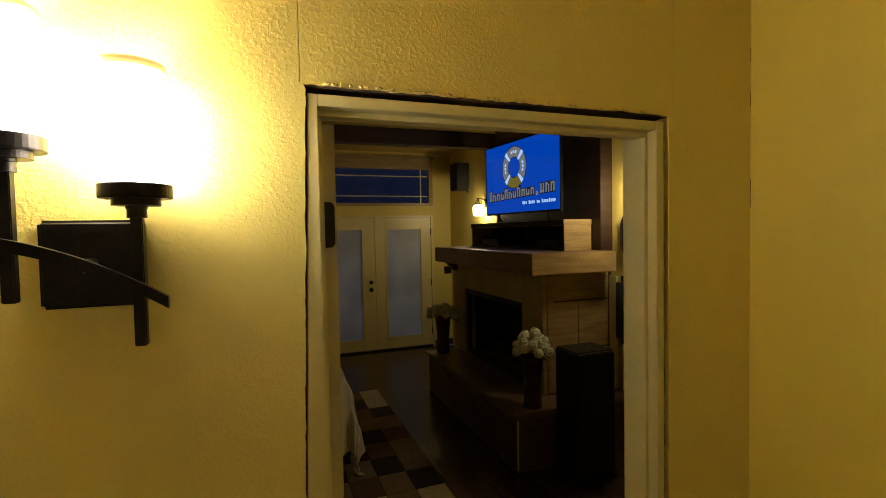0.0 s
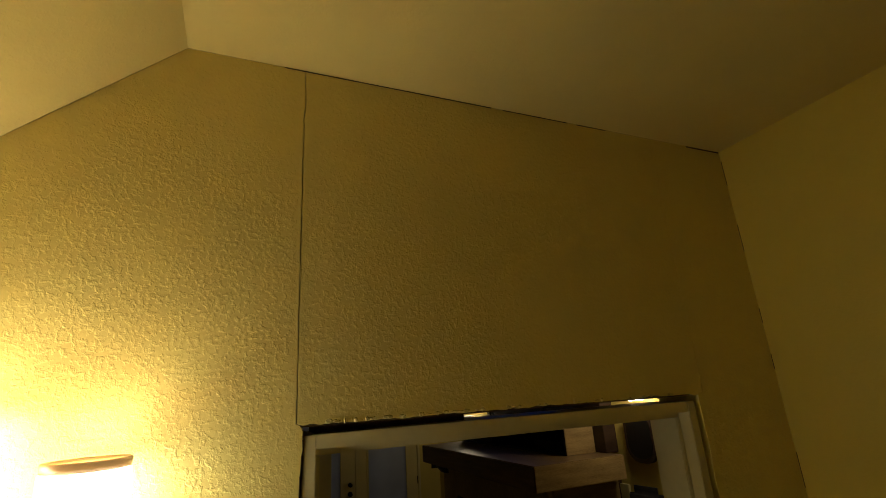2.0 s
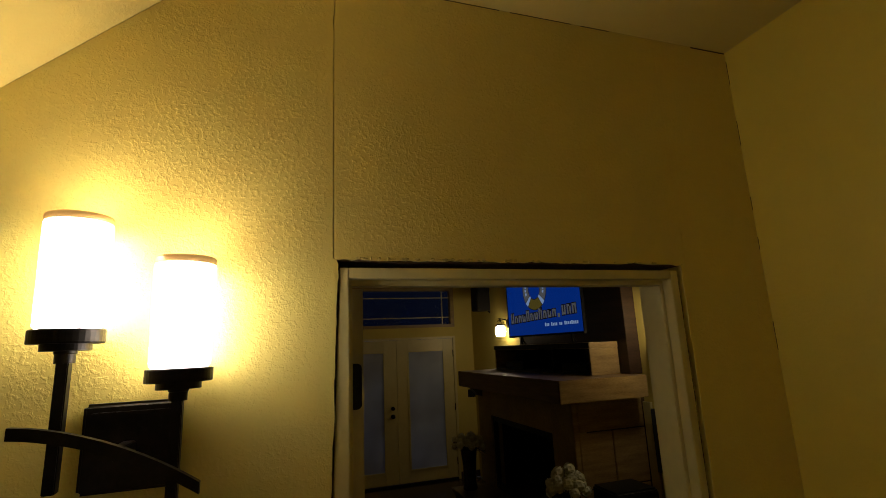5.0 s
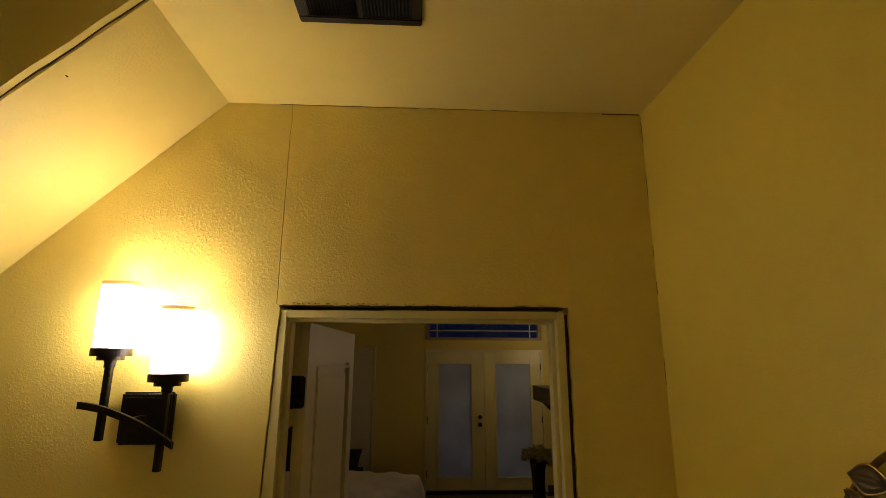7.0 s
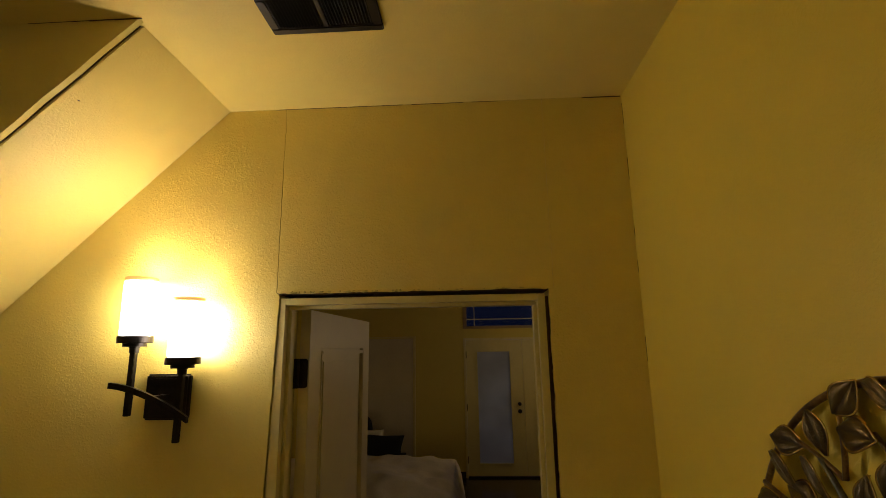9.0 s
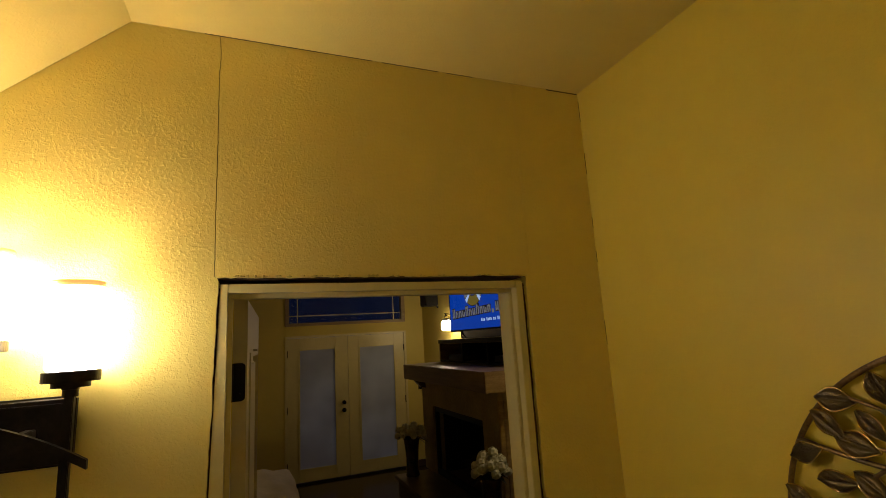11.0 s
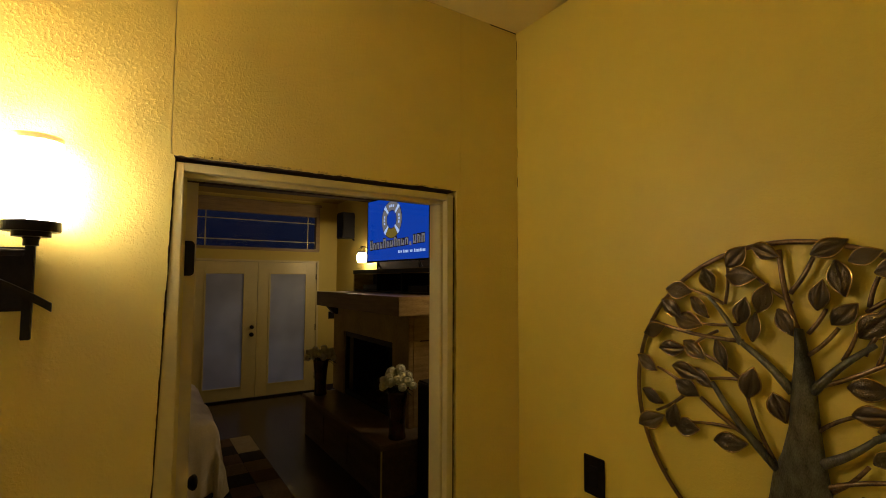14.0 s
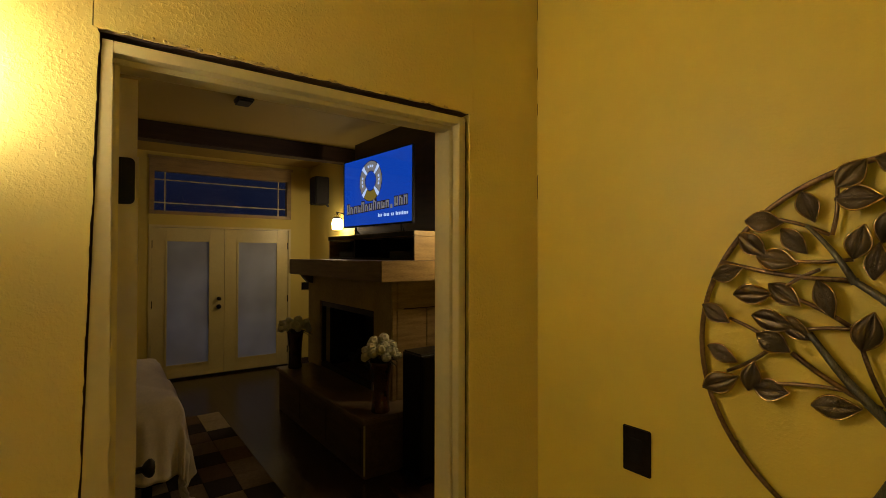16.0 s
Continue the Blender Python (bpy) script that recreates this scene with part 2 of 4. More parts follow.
def lathe(profile, centre, steps=28, bm=None, square=0.0):
    """Radius and height pairs turned round an upright axis; square > 0 makes the round squarer."""
    out = bm if bm is not None else bmesh.new()
    rings = []
    for r, z in profile:
        ring = []
        for i in range(steps):
            a = 2 * math.pi * i / steps
            k = 1 / max(abs(math.cos(a)), abs(math.sin(a))) ** square
            ring.append(out.verts.new((centre[0] + r * k * math.cos(a), centre[1] + r * k * math.sin(a), centre[2] + z)))
        rings.append(ring)
    for lo, hi in zip(rings, rings[1:]):
        for i in range(steps):
            j = (i + 1) % steps
            out.faces.new((lo[i], lo[j], hi[j], hi[i]))
    if profile[0][0] > 1e-4:
        out.faces.new(rings[0][::-1])
    if profile[-1][0] > 1e-4:
        out.faces.new(rings[-1])
    return out


def tube(points, radius, sides=8, bm=None, radius_end=None):
    """A round bar along a line of points, tapering to radius_end."""
    out = bm if bm is not None else bmesh.new()
    pts = [Vector(p) for p in points]
    rings = []
    for i, p in enumerate(pts):
        d = (pts[min(i + 1, len(pts) - 1)] - pts[max(i - 1, 0)]).normalized()
        u = d.cross(Vector((0.3, 0.1, 0.95)) if abs(d.z) < 0.9 else Vector((1, 0, 0))).normalized()
        v = d.cross(u)
        r = radius + ((radius_end if radius_end is not None else radius) - radius) * i / max(1, len(pts) - 1)
        rings.append([out.verts.new(p + r * (math.cos(2 * math.pi * k / sides) * u + math.sin(2 * math.pi * k / sides) * v)) for k in range(sides)])
    for lo, hi in zip(rings, rings[1:]):
        for k in range(sides):
            out.faces.new((lo[k], lo[(k + 1) % sides], hi[(k + 1) % sides], hi[k]))
    out.faces.new(rings[0][::-1])
    out.faces.new(rings[-1])
    return out


def jag(t, seed, size):
    return size * (noise.noise(Vector((t * 14, seed, 0))) + 0.6 * noise.noise(Vector((t * 55, seed, 5))))


# ---- the washroom's shell ----
N0, N1 = 0.932, 1.052          # the doorway wall, washroom face and bedroom face
EAST, TOP = 1.236, 2.739       # the washroom's east wall and ceiling
SL = 0.959                     # fall of the sloped ceiling
OPL, OPR, OPT = 0.05, 0.943, 2.065


def lerp_points(a, b, n, wob):
    """Points from a to b, each pushed sideways by wob(t)."""
    out = []
    d = (b[0] - a[0], b[1] - a[1])
    k = math.hypot(*d)
    for i in range(n):
        t = i / n
        w = wob(t * k)
        out.append((a[0] + d[0] * t - d[1] / k * w, a[1] + d[1] * t + d[0] / k * w))
    return out


def crack_left(z):
    return 0.040 + jag(z, 3.1, 0.0022)


def crack_right(z):
    return 0.959 + jag(z, 7.7, 0.0018)


def wob_edge(seed, size):
    return lambda t: jag(t, seed, size) + max(0, noise.noise(Vector((t * 30, seed, 9))) - 0.25) * size * 2.2


zs = [OPT + 0.003 + i * (TOP - 0.004 - OPT) / 60 for i in range(61)]
left_crack = [(crack_left(z) - 0.0006 - 0.0012 * abs(noise.noise(Vector((z * 9, 1, 1)))), z) for z in zs]
head_left = [(crack_left(z) + 0.0008, z) for z in zs]
head_right = [(crack_right(z) - 0.0004, z) for z in zs]
right_crack = [(crack_right(z) + 0.0004 + 0.0010 * max(0, noise.noise(Vector((z * 6, 4, 4))) + 0.25), z) for z in zs]
left_edge = lerp_points((OPL - 0.055, 0), (OPL, OPT), 220, wob_edge(11.0, 0.0028))
right_edge = lerp_points((OPR, OPT), (OPR, 0), 220, wob_edge(17.0, 0.0024))
top_edge = lerp_points((OPL, OPT), (OPR, OPT), 160, wob_edge(23.0, 0.0036))

slope_x = -0.171
wl = prism([(-1.9, 0)] + left_edge + [(OPL - 0.004, OPT)] + left_crack + [(slope_x, TOP - 0.001), (-1.9, TOP - SL * (1.9 + slope_x))], "y", N0, N1)
solid("wall_north_left", wl, PAINT, "mustard-yellow textured drywall wall with a vertical crack", "wall")
wr = prism([(EAST, 0), (EAST, TOP)] + right_crack[::-1] + [(OPR + 0.004, OPT)] + right_edge, "y", N0, N1)
solid("wall_north_right", wr, PAINT, "mustard-yellow textured drywall wall beside the doorway", "wall")
wh = prism(top_edge + [(OPR, OPT)] + head_right + head_left[::-1], "y", N0, N1)
solid("wall_north_header", wh, PAINT, "mustard-yellow drywall with a torn lower edge over the doorway", "wall")
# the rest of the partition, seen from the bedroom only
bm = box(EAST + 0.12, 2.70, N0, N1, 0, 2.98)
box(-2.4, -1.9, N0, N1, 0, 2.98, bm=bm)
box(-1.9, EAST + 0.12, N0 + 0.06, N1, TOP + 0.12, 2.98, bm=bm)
solid("wall_partition_bedroom", bm, PAINT_BED_DIMMED, "mustard-yellow wall on the bedroom side of the doorway", "wall")
e_wall = box(EAST, EAST + 0.12, -1.17, N1, 0, TOP + 0.12)
solid("wall_east", e_wall, PAINT_FLAT, "mustard-yellow textured drywall side wall", "wall")
# unseen closing wall, set near and white to bounce the sconce's light
solid("wall_south_bounce", box(-1.9, EAST, -1.17, -1.05, 0, TOP + 0.12), mat("white_bounce_paint", (0.86, 0.83, 0.74), 0.5, var=0.03, scale=3), "unseen white wall added to bounce light into the room", "wall")
solid("wall_west", box(-2.02, -1.9, -1.17, N1, 0, TOP + 0.12), PAINT_FLAT, "mustard-yellow low side wall", "wall")
solid("ceiling", prism([(-1.9, TOP), (EAST, TOP), (EAST, TOP + 0.1), (-1.9, TOP + 0.1)], "y", -1.05, N0), PAINT_CEILING, "mustard-yellow painted flat ceiling", "ceiling")
# the slope above the sconce and the deeper slope beyond its edge
bm = prism([(slope_x, TOP - 0.001), (-1.9, TOP - SL * (1.9 + slope_x)), (-1.9, TOP - SL * (1.9 + slope_x) + 0.05), (slope_x - 0.05, TOP - 0.001)], "y", 0.459, N0 - 0.001)
solid("ceiling_slope", bm, PAINT_CEILING, "mustard-yellow sloped ceiling panel above the sconce", "ceiling")
ends = []
for i in range(80):
    t = i / 79
    x = slope_x + 0.012 + t * (-1.9 - slope_x)
    ends.append((x, TOP - 0.001 - SL * (slope_x + 0.012 - x) + 0.004 + jag(x, 31.0, 0.0036)))
bm = prism(ends + [(-1.9, TOP - 0.001), (slope_x + 0.006, TOP - 0.001)], "y", 0.426, 0.443)
solid("wall_soffit_end", bm, PAINT_CEILING, "mustard-yellow triangular end of the sloped ceiling with a rough corner bead", "wall")
# dark strip filling the gap by the bead, standing for its shade
gap_edge = [(x - 0.016, z + 0.001 + jag(x, 47.0, 0.004) + 0.004 * noise.noise(Vector((x * 5, 2, 8)))) for x, z in ends]
bm = prism(gap_edge + [(-1.92, TOP - 0.002), (slope_x - 0.012, TOP - 0.002)], "y", 0.4432, 0.4588)
solid("trim_soffit_gap_shade", bm, BARE_AND_SHADE, "dark strip as the shade in the gap beside the corner bead", "joint")
x2 = -0.555
bm = prism([(x2, TOP - 0.001), (-1.9, TOP - 0.93 * (1.9 + x2)), (-1.9, TOP - 0.93 * (1.9 + x2) + 0.05), (x2 - 0.05, TOP - 0.001)], "y", -1.05, 0.425)
solid("ceiling_slope_recess", bm, PAINT_CEILING, "mustard-yellow recessed slope of the ceiling", "ceiling")
solid("floor_washroom", box(-1.9, EAST, -1.05, N0, -0.1, 0), BATH_FLOOR_BOUNCE, "unseen washroom floor, white to bounce light", "floor")
# dark joint lines where the ceiling paper has let go
bm = bmesh.new()
for seg in range(26):
    x = 0.0 + seg * 0.031
    if noise.noise(Vector((seg * 0.7, 2, 2))) > -0.28:
        box(x, x + 0.030, N0 - 0.0016, N0 + 0.001, TOP - 0.0022 - 0.0016 * abs(noise.noise(Vector((seg, 1, 3)))), TOP - 0.0008, bm=bm)
box(1.10, 1.232, N0 - 0.0016, N0 + 0.001, TOP - 0.004, TOP - 0.0008, bm=bm)
for seg in range(13):
    x = -0.155 - seg * 0.024
    box(x - 0.024, x, 0.4242, 0.4265, TOP - 0.0012 - 0.0042 * max(0.1, 1 - seg / 9) * (0.6 + 0.5 * noise.noise(Vector((seg * 0.9, 5, 1)))), TOP - 0.0008, bm=bm)
prism([(-0.557, TOP - 0.001), (-1.557, TOP - 0.931), (-1.557, TOP - 0.934), (-0.557, TOP - 0.004)], "y", 0.4235, 0.4262, bm=bm)
solid("trim_ceiling_joint", bm, BARE_AND_SHADE, "dark open joint along the ceiling", "joint")
bm = bmesh.new()
for seg in range(24):
    z = 1.75 + seg * 0.04
    if noise.noise(Vector((seg * 0.6, 8, 2))) > 0.18 or z > 2.62:
        box(EAST - 0.0011, EAST + 0.001, N0 - 0.0012, N0 + 0.001, z, z + 0.039, bm=bm)
solid("trim_corner_joint", bm, BARE_AND_SHADE, "dark open joint in the room's corner", "joint")

# ---- the door frame, the door ----
def hinge_plate(x0, x1, y0, y1, z, half, r=0.015):
    """A thin upright plate with two rounded corners on its far edge."""
    pts = [(y0, z - half)]
    for cz, a0 in ((z - half + r, -90), (z + half - r, 0)):
        pts += [(y1 - r + r * math.cos(radians(a0 + 15 * k)), cz + r * math.sin(radians(a0 + 15 * k))) for k in range(7)]
    return prism(pts + [(y0, z + half)], "x", x0, x1)


JL, JR, JT = 0.071, 0.906, 2.027
frame_th = thing("door_frame_1", (0.49, N0, 0), "cream-painted wooden door jamb, uncased in a raw opening", "door frame", kind="structure")
part("jamb", prism([(JL - 0.073, 0), (JL, 0), (JL, JT + 0.022), (JL - 0.017, JT + 0.022)], "y", N0 + 0.003, N1 + 0.006), CREAM, frame_th)
part("jamb", box(JR, JR + 0.024, N0 + 0.003, N1 + 0.006, 0, JT + 0.022, 0.0015), CREAM, frame_th)
part("head_jamb", box(JL + 0.0005, JR - 0.0005, N0 + 0.0035, N1 + 0.006, JT, JT + 0.0225, 0.0015), CREAM, frame_th)
part("door_stop", box(JL, JL + 0.012, N0 + 0.032, N0 + 0.075, 0, JT - 0.0125, 0.002), CREAM, frame_th)
part("door_stop", box(JR - 0.012, JR, N0 + 0.032, N0 + 0.075, 0, JT - 0.0125, 0.002), CREAM, frame_th)
part("door_stop", box(JL + 0.0005, JR - 0.0005, N0 + 0.032, N0 + 0.075, JT - 0.012, JT, 0.002), CREAM, frame_th)
# raw framing in the gap round the jamb, darkened to stand for its shade
part("raw_stud", prism([(-0.03, 0), (JL - 0.03, 0), (JL - 0.006, JT + 0.015), (0.03, JT + 0.015)], "y", N0 + 0.016, N1 - 0.01), BARE_AND_SHADE, frame_th, "rough stud coloured as dark as the gap's shade")
part("raw_stud", box(JR + 0.012, JR + 0.06, N0 + 0.016, N1 - 0.01, 0, JT + 0.015), BARE_AND_SHADE, frame_th, "rough stud coloured as dark as the gap's shade")
# dark strip painted in for the shade under the header
part("header_shade", box(OPL - 0.01, OPR + 0.01, N0 + 0.006, N1 - 0.002, OPT - 0.003, OPT + 0.004), BARE_AND_SHADE, frame_th, "dark strip for the shade under the header")
# block added to darken the left of the top gap
part("gap_block", box(0.075, 0.36, N0 + 0.05, N1 - 0.01, JT + 0.0226, OPT - 0.0032), BARE_AND_SHADE, frame_th, "dark block closing part of the gap")
for z in (0.24, 1.03, 1.80):
    part("hinge_leaf", hinge_plate(JL - 0.001, JL + 0.003, N0 + 0.077, N1 + 0.005, z, 0.050), BLACK, frame_th, "black hinge leaf with rounded corners")
    for dz in (-0.032, 0.0, 0.032):
        part("screw", tube([(JL + 0.0028, N0 + 0.098 + 0.008 * (dz == 0), z + dz), (JL + 0.0042, N0 + 0.098 + 0.008 * (dz == 0), z + dz)], 0.0038, 10), BRONZE, frame_th, "dark countersunk screw")

door = thing("door_1", (JL + 0.012, N1 + 0.008, 0), "cream-white panelled door standing open into the bedroom", "door", kind="structure")
DW, DT = 0.815, 0.036
ox, oy = JL + 0.012, N1 + 0.008


def dbox(a0, a1, b0, b1, z0, z1, bevel=0.0):
    """A box in the closed door's own measures, along the leaf, through it, and up."""
    return box(ox + b0, ox + b1, oy + a0, oy + a1, z0, z1, bevel)


part("core", dbox(0.114, DW - 0.114, 0.0155, DT - 0.0155, 0.2, 1.90), WHITE_DOOR, door)
for a0, a1, z0, z1, nm in ((0, 0.115, 0.012, 2.02, "stile"), (DW - 0.115, DW, 0.012, 2.02, "stile"), (0.115, DW - 0.115, 1.885, 2.02, "rail"),
                           (0.115, DW - 0.115, 0.80, 0.98, "rail"), (0.115, DW - 0.115, 0.012, 0.25, "rail")):
    part(nm, dbox(a0, a1, 0, DT, z0, z1), WHITE_DOOR, door)
for z0, z1 in ((0.25, 0.80), (0.98, 1.885)):
    part("panel", dbox(0.160, DW - 0.160, 0.005, DT - 0.005, z0 + 0.045, z1 - 0.045, 0.005), WHITE_DOOR, door)
    for b0, b1 in ((-0.004, 0.0152), (DT - 0.0152, DT + 0.004)):
        for a0, a1, m0, m1 in ((0.113, 0.124, z0 - 0.006, z1 - 0.008), (DW - 0.124, DW - 0.113, z0 - 0.006, z1 - 0.008), (0.1242, DW - 0.1242, z0 - 0.006, z0 + 0.009), (0.1242, DW - 0.1242, z1 - 0.023, z1 - 0.008)):
            part("moulding", dbox(a0, a1, b0, b1, m0, m1, 0.003), WHITE_DOOR, door)
for z in (0.24, 1.03, 1.80):
    round_off = [(ox + DT - 0.004 - 0.011 * (1 - math.cos(radians(a))), z + side * (0.039 + 0.011 * math.sin(radians(a)))) for side, turn in ((-1, (90, 70, 45, 20, 0)), (1, (0, 20, 45, 70, 90))) for a in turn]
    part("hinge_leaf", prism([(ox + 0.001, z - 0.05)] + round_off + [(ox + 0.001, z + 0.05)], "y", oy - 0.0025, oy + 0.001), BLACK, door, "black hinge leaf with rounded corners")
    for dz in (-0.032, 0.0, 0.032):
        part("screw", tube([(ox + 0.017 + 0.006 * (dz == 0), oy - 0.0024, z + dz), (ox + 0.017 + 0.006 * (dz == 0), oy - 0.0036, z + dz)], 0.0036, 10), BRONZE, door, "dark countersunk screw")
    part("hinge_knuckle", tube([(ox - 0.004, oy - 0.006, z - 0.05), (ox - 0.004, oy - 0.006, z + 0.05)], 0.007, 10), BLACK, door, "black hinge knuckle")
for side in (-1, 1):
    b = DT / 2 + side * DT / 2
    knob = lathe([(0.031, 0.0), (0.031, 0.006), (0.012, 0.010), (0.011, 0.030), (0.024, 0.038), (0.032, 0.050), (0.031, 0.060), (0.020, 0.068), (0.001, 0.070)], (0, 0, 0), 24)
    bmesh.ops.rotate(knob, verts=knob.verts, matrix=Matrix.Rotation(side * math.pi / 2, 3, "Y"))
    bmesh.ops.translate(knob, verts=knob.verts, vec=(ox + b, oy + DW - 0.06, 0.89))
    part("door_knob", knob, BLACK, door, "black door knob", True)
door.rotation_euler = (0, 0, radians(-2.8))

# crumbs of torn paper and plaster along the raw edge
crumb_rng = random.Random(12)
crumbs = bmesh.new()
for k in range(46):
    x = OPL + 0.02 + (OPR - OPL - 0.06) * (crumb_rng.random() ** 1.5)
    one = bmesh.new()
    bmesh.ops.create_icosphere(one, subdivisions=1, radius=1)
    sx, sz = crumb_rng.uniform(0.002, 0.009), crumb_rng.uniform(0.0014, 0.0048)
    for v in one.verts:
        v.co *= crumb_rng.uniform(0.6, 1.2)
        v.co = Vector((x + v.co.x * sx, N0 - 0.0008 + v.co.y * 0.0042, OPT + crumb_rng.uniform(-0.0006, 0.0006) + 0.003 + v.co.z * sz))
    merge(crumbs, one)
solid("trim_torn_paper", crumbs, mat("crumbled_plaster", (0.70, 0.57, 0.19), 0.8, var=0.2, scale=60), "crumbs of torn drywall paper over the doorway", "plaster", smooth=False)
solid("trim_nail_head", lathe([(0.004, 0), (0.004, 0.0012)], (-0.364, 0.501, 2.552), 10), BARE_AND_SHADE, "small dark nail head in the slope", "nail")

# ---- things in the washroom ----
sconce = thing("wall_sconce", (-0.295, N0, 1.74), "two-light dark bronze wall sconce with glowing white glass shades", "sconce")
part("backplate", box(-0.366, -0.220, N0 - 0.022, N0, 1.668, 1.810, 0.006, seg=3), BRONZE, sconce)
part("plate_rim", box(-0.352, -0.234, N0 - 0.026, N0 - 0.0215, 1.790, 1.796, 0.001), BRONZE, sconce)
for x in (-0.315, -0.27):
    part("screw", lathe([(0.006, 0), (0.006, 0.004), (0.003, 0.006)], (0, 0, 0), 12), BRONZE, sconce).matrix_basis = pose(x + 0.295, -0.022, 0.0 + (-0.315 - x) * 0.0, 90, 0, 0)
arc = bmesh.new()
n_arc = 20
sect = []
for i in range(n_arc + 1):
    t = i / n_arc
    x = -0.432 + t * 0.258
    z = 1.7815 - 0.018 * t - 0.085 * t * t
    y = 0.836 - 0.012 * math.sin(math.pi * t)
    sect.append([arc.verts.new((x, y + dy, z + dz)) for dy, dz in ((-0.006, -0.009), (0.006, -0.009), (0.006, 0.009), (-0.006, 0.009))])
for a, b in zip(sect, sect[1:]):
    for k in range(4):
        arc.faces.new((a[k], a[(k + 1) % 4], b[(k + 1) % 4], b[k]))
arc.faces.new(sect[0][::-1])
arc.faces.new(sect[-1])
part("curved_bar", arc, BRONZE, sconce)
part("mounting_arm", box(-0.305, -0.285, 0.842, N0 - 0.02, 1.728, 1.748, 0.002), BRONZE, sconce)
SHADES = ((-0.217, 1.857, 1.610), (-0.380, 1.925, 1.688))
for cx, cz, low in SHADES:
    part("stem", box(cx - 0.0085, cx + 0.0085, 0.8495, 0.8665, low, cz - 0.035, 0.0015), BRONZE, sconce)
    cup = part("cup", lathe([(0.014, -0.046), (0.014, -0.032), (0.0155, -0.031), (0.0155, -0.027), (0.034, -0.027), (0.034, -0.016), (0.050, -0.016), (0.051, -0.014), (0.051, 0.004), (0.050, 0.006), (0.044, 0.006)], (cx, 0.858, cz), 40), BRONZE, sconce, smooth=False)
    wall_in, wall_out = 0.041, 0.046
    shade = lathe([(wall_out - 0.004, 0.007), (wall_out, 0.012), (wall_out + 0.002, 0.176), (wall_out + 0.001, 0.180), (wall_in + 0.002, 0.180), (wall_in, 0.014), (0.001, 0.012)], (cx, 0.858, cz), 40)
    part("glass_shade", shade, LAMP_GLASS, sconce, "glowing frosted white glass shade", True)
    rim_bm = bmesh.new()
    loops = [[rim_bm.verts.new((cx + r * math.cos(2 * math.pi * k / 40), 0.858 + r * math.sin(2 * math.pi * k / 40), cz + z)) for k in range(40)]
             for r, z in ((0.039, 0.1835), (0.039, 0.187), (wall_out + 0.0005, 0.192), (wall_out + 0.002, 0.1895), (wall_out + 0.0012, 0.1802))]
    for lo, hi in zip(loops, loops[1:] + loops[:1]):
        for k in range(40):
            rim_bm.faces.new((lo[k], lo[(k + 1) % 40], hi[(k + 1) % 40], hi[k]))
    part("shade_rim", rim_bm, LAMP_RIM, sconce, "amber inward lip of the glass", True)
    bulb = bpy.data.lights.new("bulb", "POINT")
    bulb.energy, bulb.color, bulb.shadow_soft_size = 1.9, WARM, 0.012
    bo = new("bulb", bulb)
    bo.location = (cx, 0.858, cz + 0.145)
    tagged(bo, "warm light bulb inside the glass shade", "light bulb")

switch = thing("light_switch_plate", (EAST, 0.573, 1.115), "dark bronze screwless switch plate on the mustard wall", "switch plate")
part("plate", box(EAST - 0.006, EAST, 0.532, 0.614, 1.054, 1.177, 0.0025), BRONZE, switch)
part("rocker", box(EAST - 0.0085, EAST - 0.005, 0.556, 0.590, 1.082, 1.149, 0.0015), BLACK, switch)

vent = thing("ceiling_vent", (0.32, 0.43, TOP), "dark brown steel air register set in the ceiling", "vent")
VX0, VX1, VY0, VY1 = 0.168, 0.472, 0.352, 0.508
for x0, x1, y0, y1 in ((VX0, VX1, VY0, VY0 + 0.024), (VX0, VX1, VY1 - 0.024, VY1), (VX0, VX0 + 0.026, VY0 + 0.0245, VY1 - 0.0245), (VX1 - 0.026, VX1, VY0 + 0.0245, VY1 - 0.0245)):
    part("frame_bar", box(x0, x1, y0, y1, TOP - 0.012, TOP - 0.0005, 0.003), VENT, vent)
# near-black sheet and slats stand in for shade inside the register
part("backing", box(VX0 + 0.02, VX1 - 0.02, VY0 + 0.02, VY1 - 0.02, TOP - 0.0018, TOP - 0.0006), SOOT_AND_SHADE, vent)
part("divider", box(0.315, 0.327, VY0 + 0.0245, VY1 - 0.0245, TOP - 0.011, TOP - 0.002, 0.001), VENT, vent)
slat_me = mesh_of("slat", box(-0.0006, 0.0006, -0.052, 0.052, -0.0045, 0.0045), SOOT_AND_SHADE)
for bank in ((0.198, 0.312), (0.331, 0.444)):
    k = 0
    while bank[0] + k * 0.0085 < bank[1]:
        s = new("slat", slat_me)
        s.parent = vent
        s.matrix_basis = pose(bank[0] + k * 0.0085 - 0.32, 0.0, -0.0065, 0, 38 if bank[0] < 0.3 else -38, 0)
        k += 1

# ---- the metal tree on the east wall ----
tree = thing("metal_tree_wall_art", (EAST - 0.014, 0.02, 1.45), "round patinated metal tree with leaves hung on the mustard wall", "wall art")
TX, TY, TZ = EAST - 0.014, 0.02, 1.45


def tp(u, v, off=0.0):
    """A place on the tree's plane: u centimetres to the right, v up, off towards the room."""
    return Vector((TX - off, TY - u / 100, TZ + v / 100))


ring_bm = bmesh.new()
RC, RR, STEPS = (1.4, -0.9), 38.9, 96
rings = []
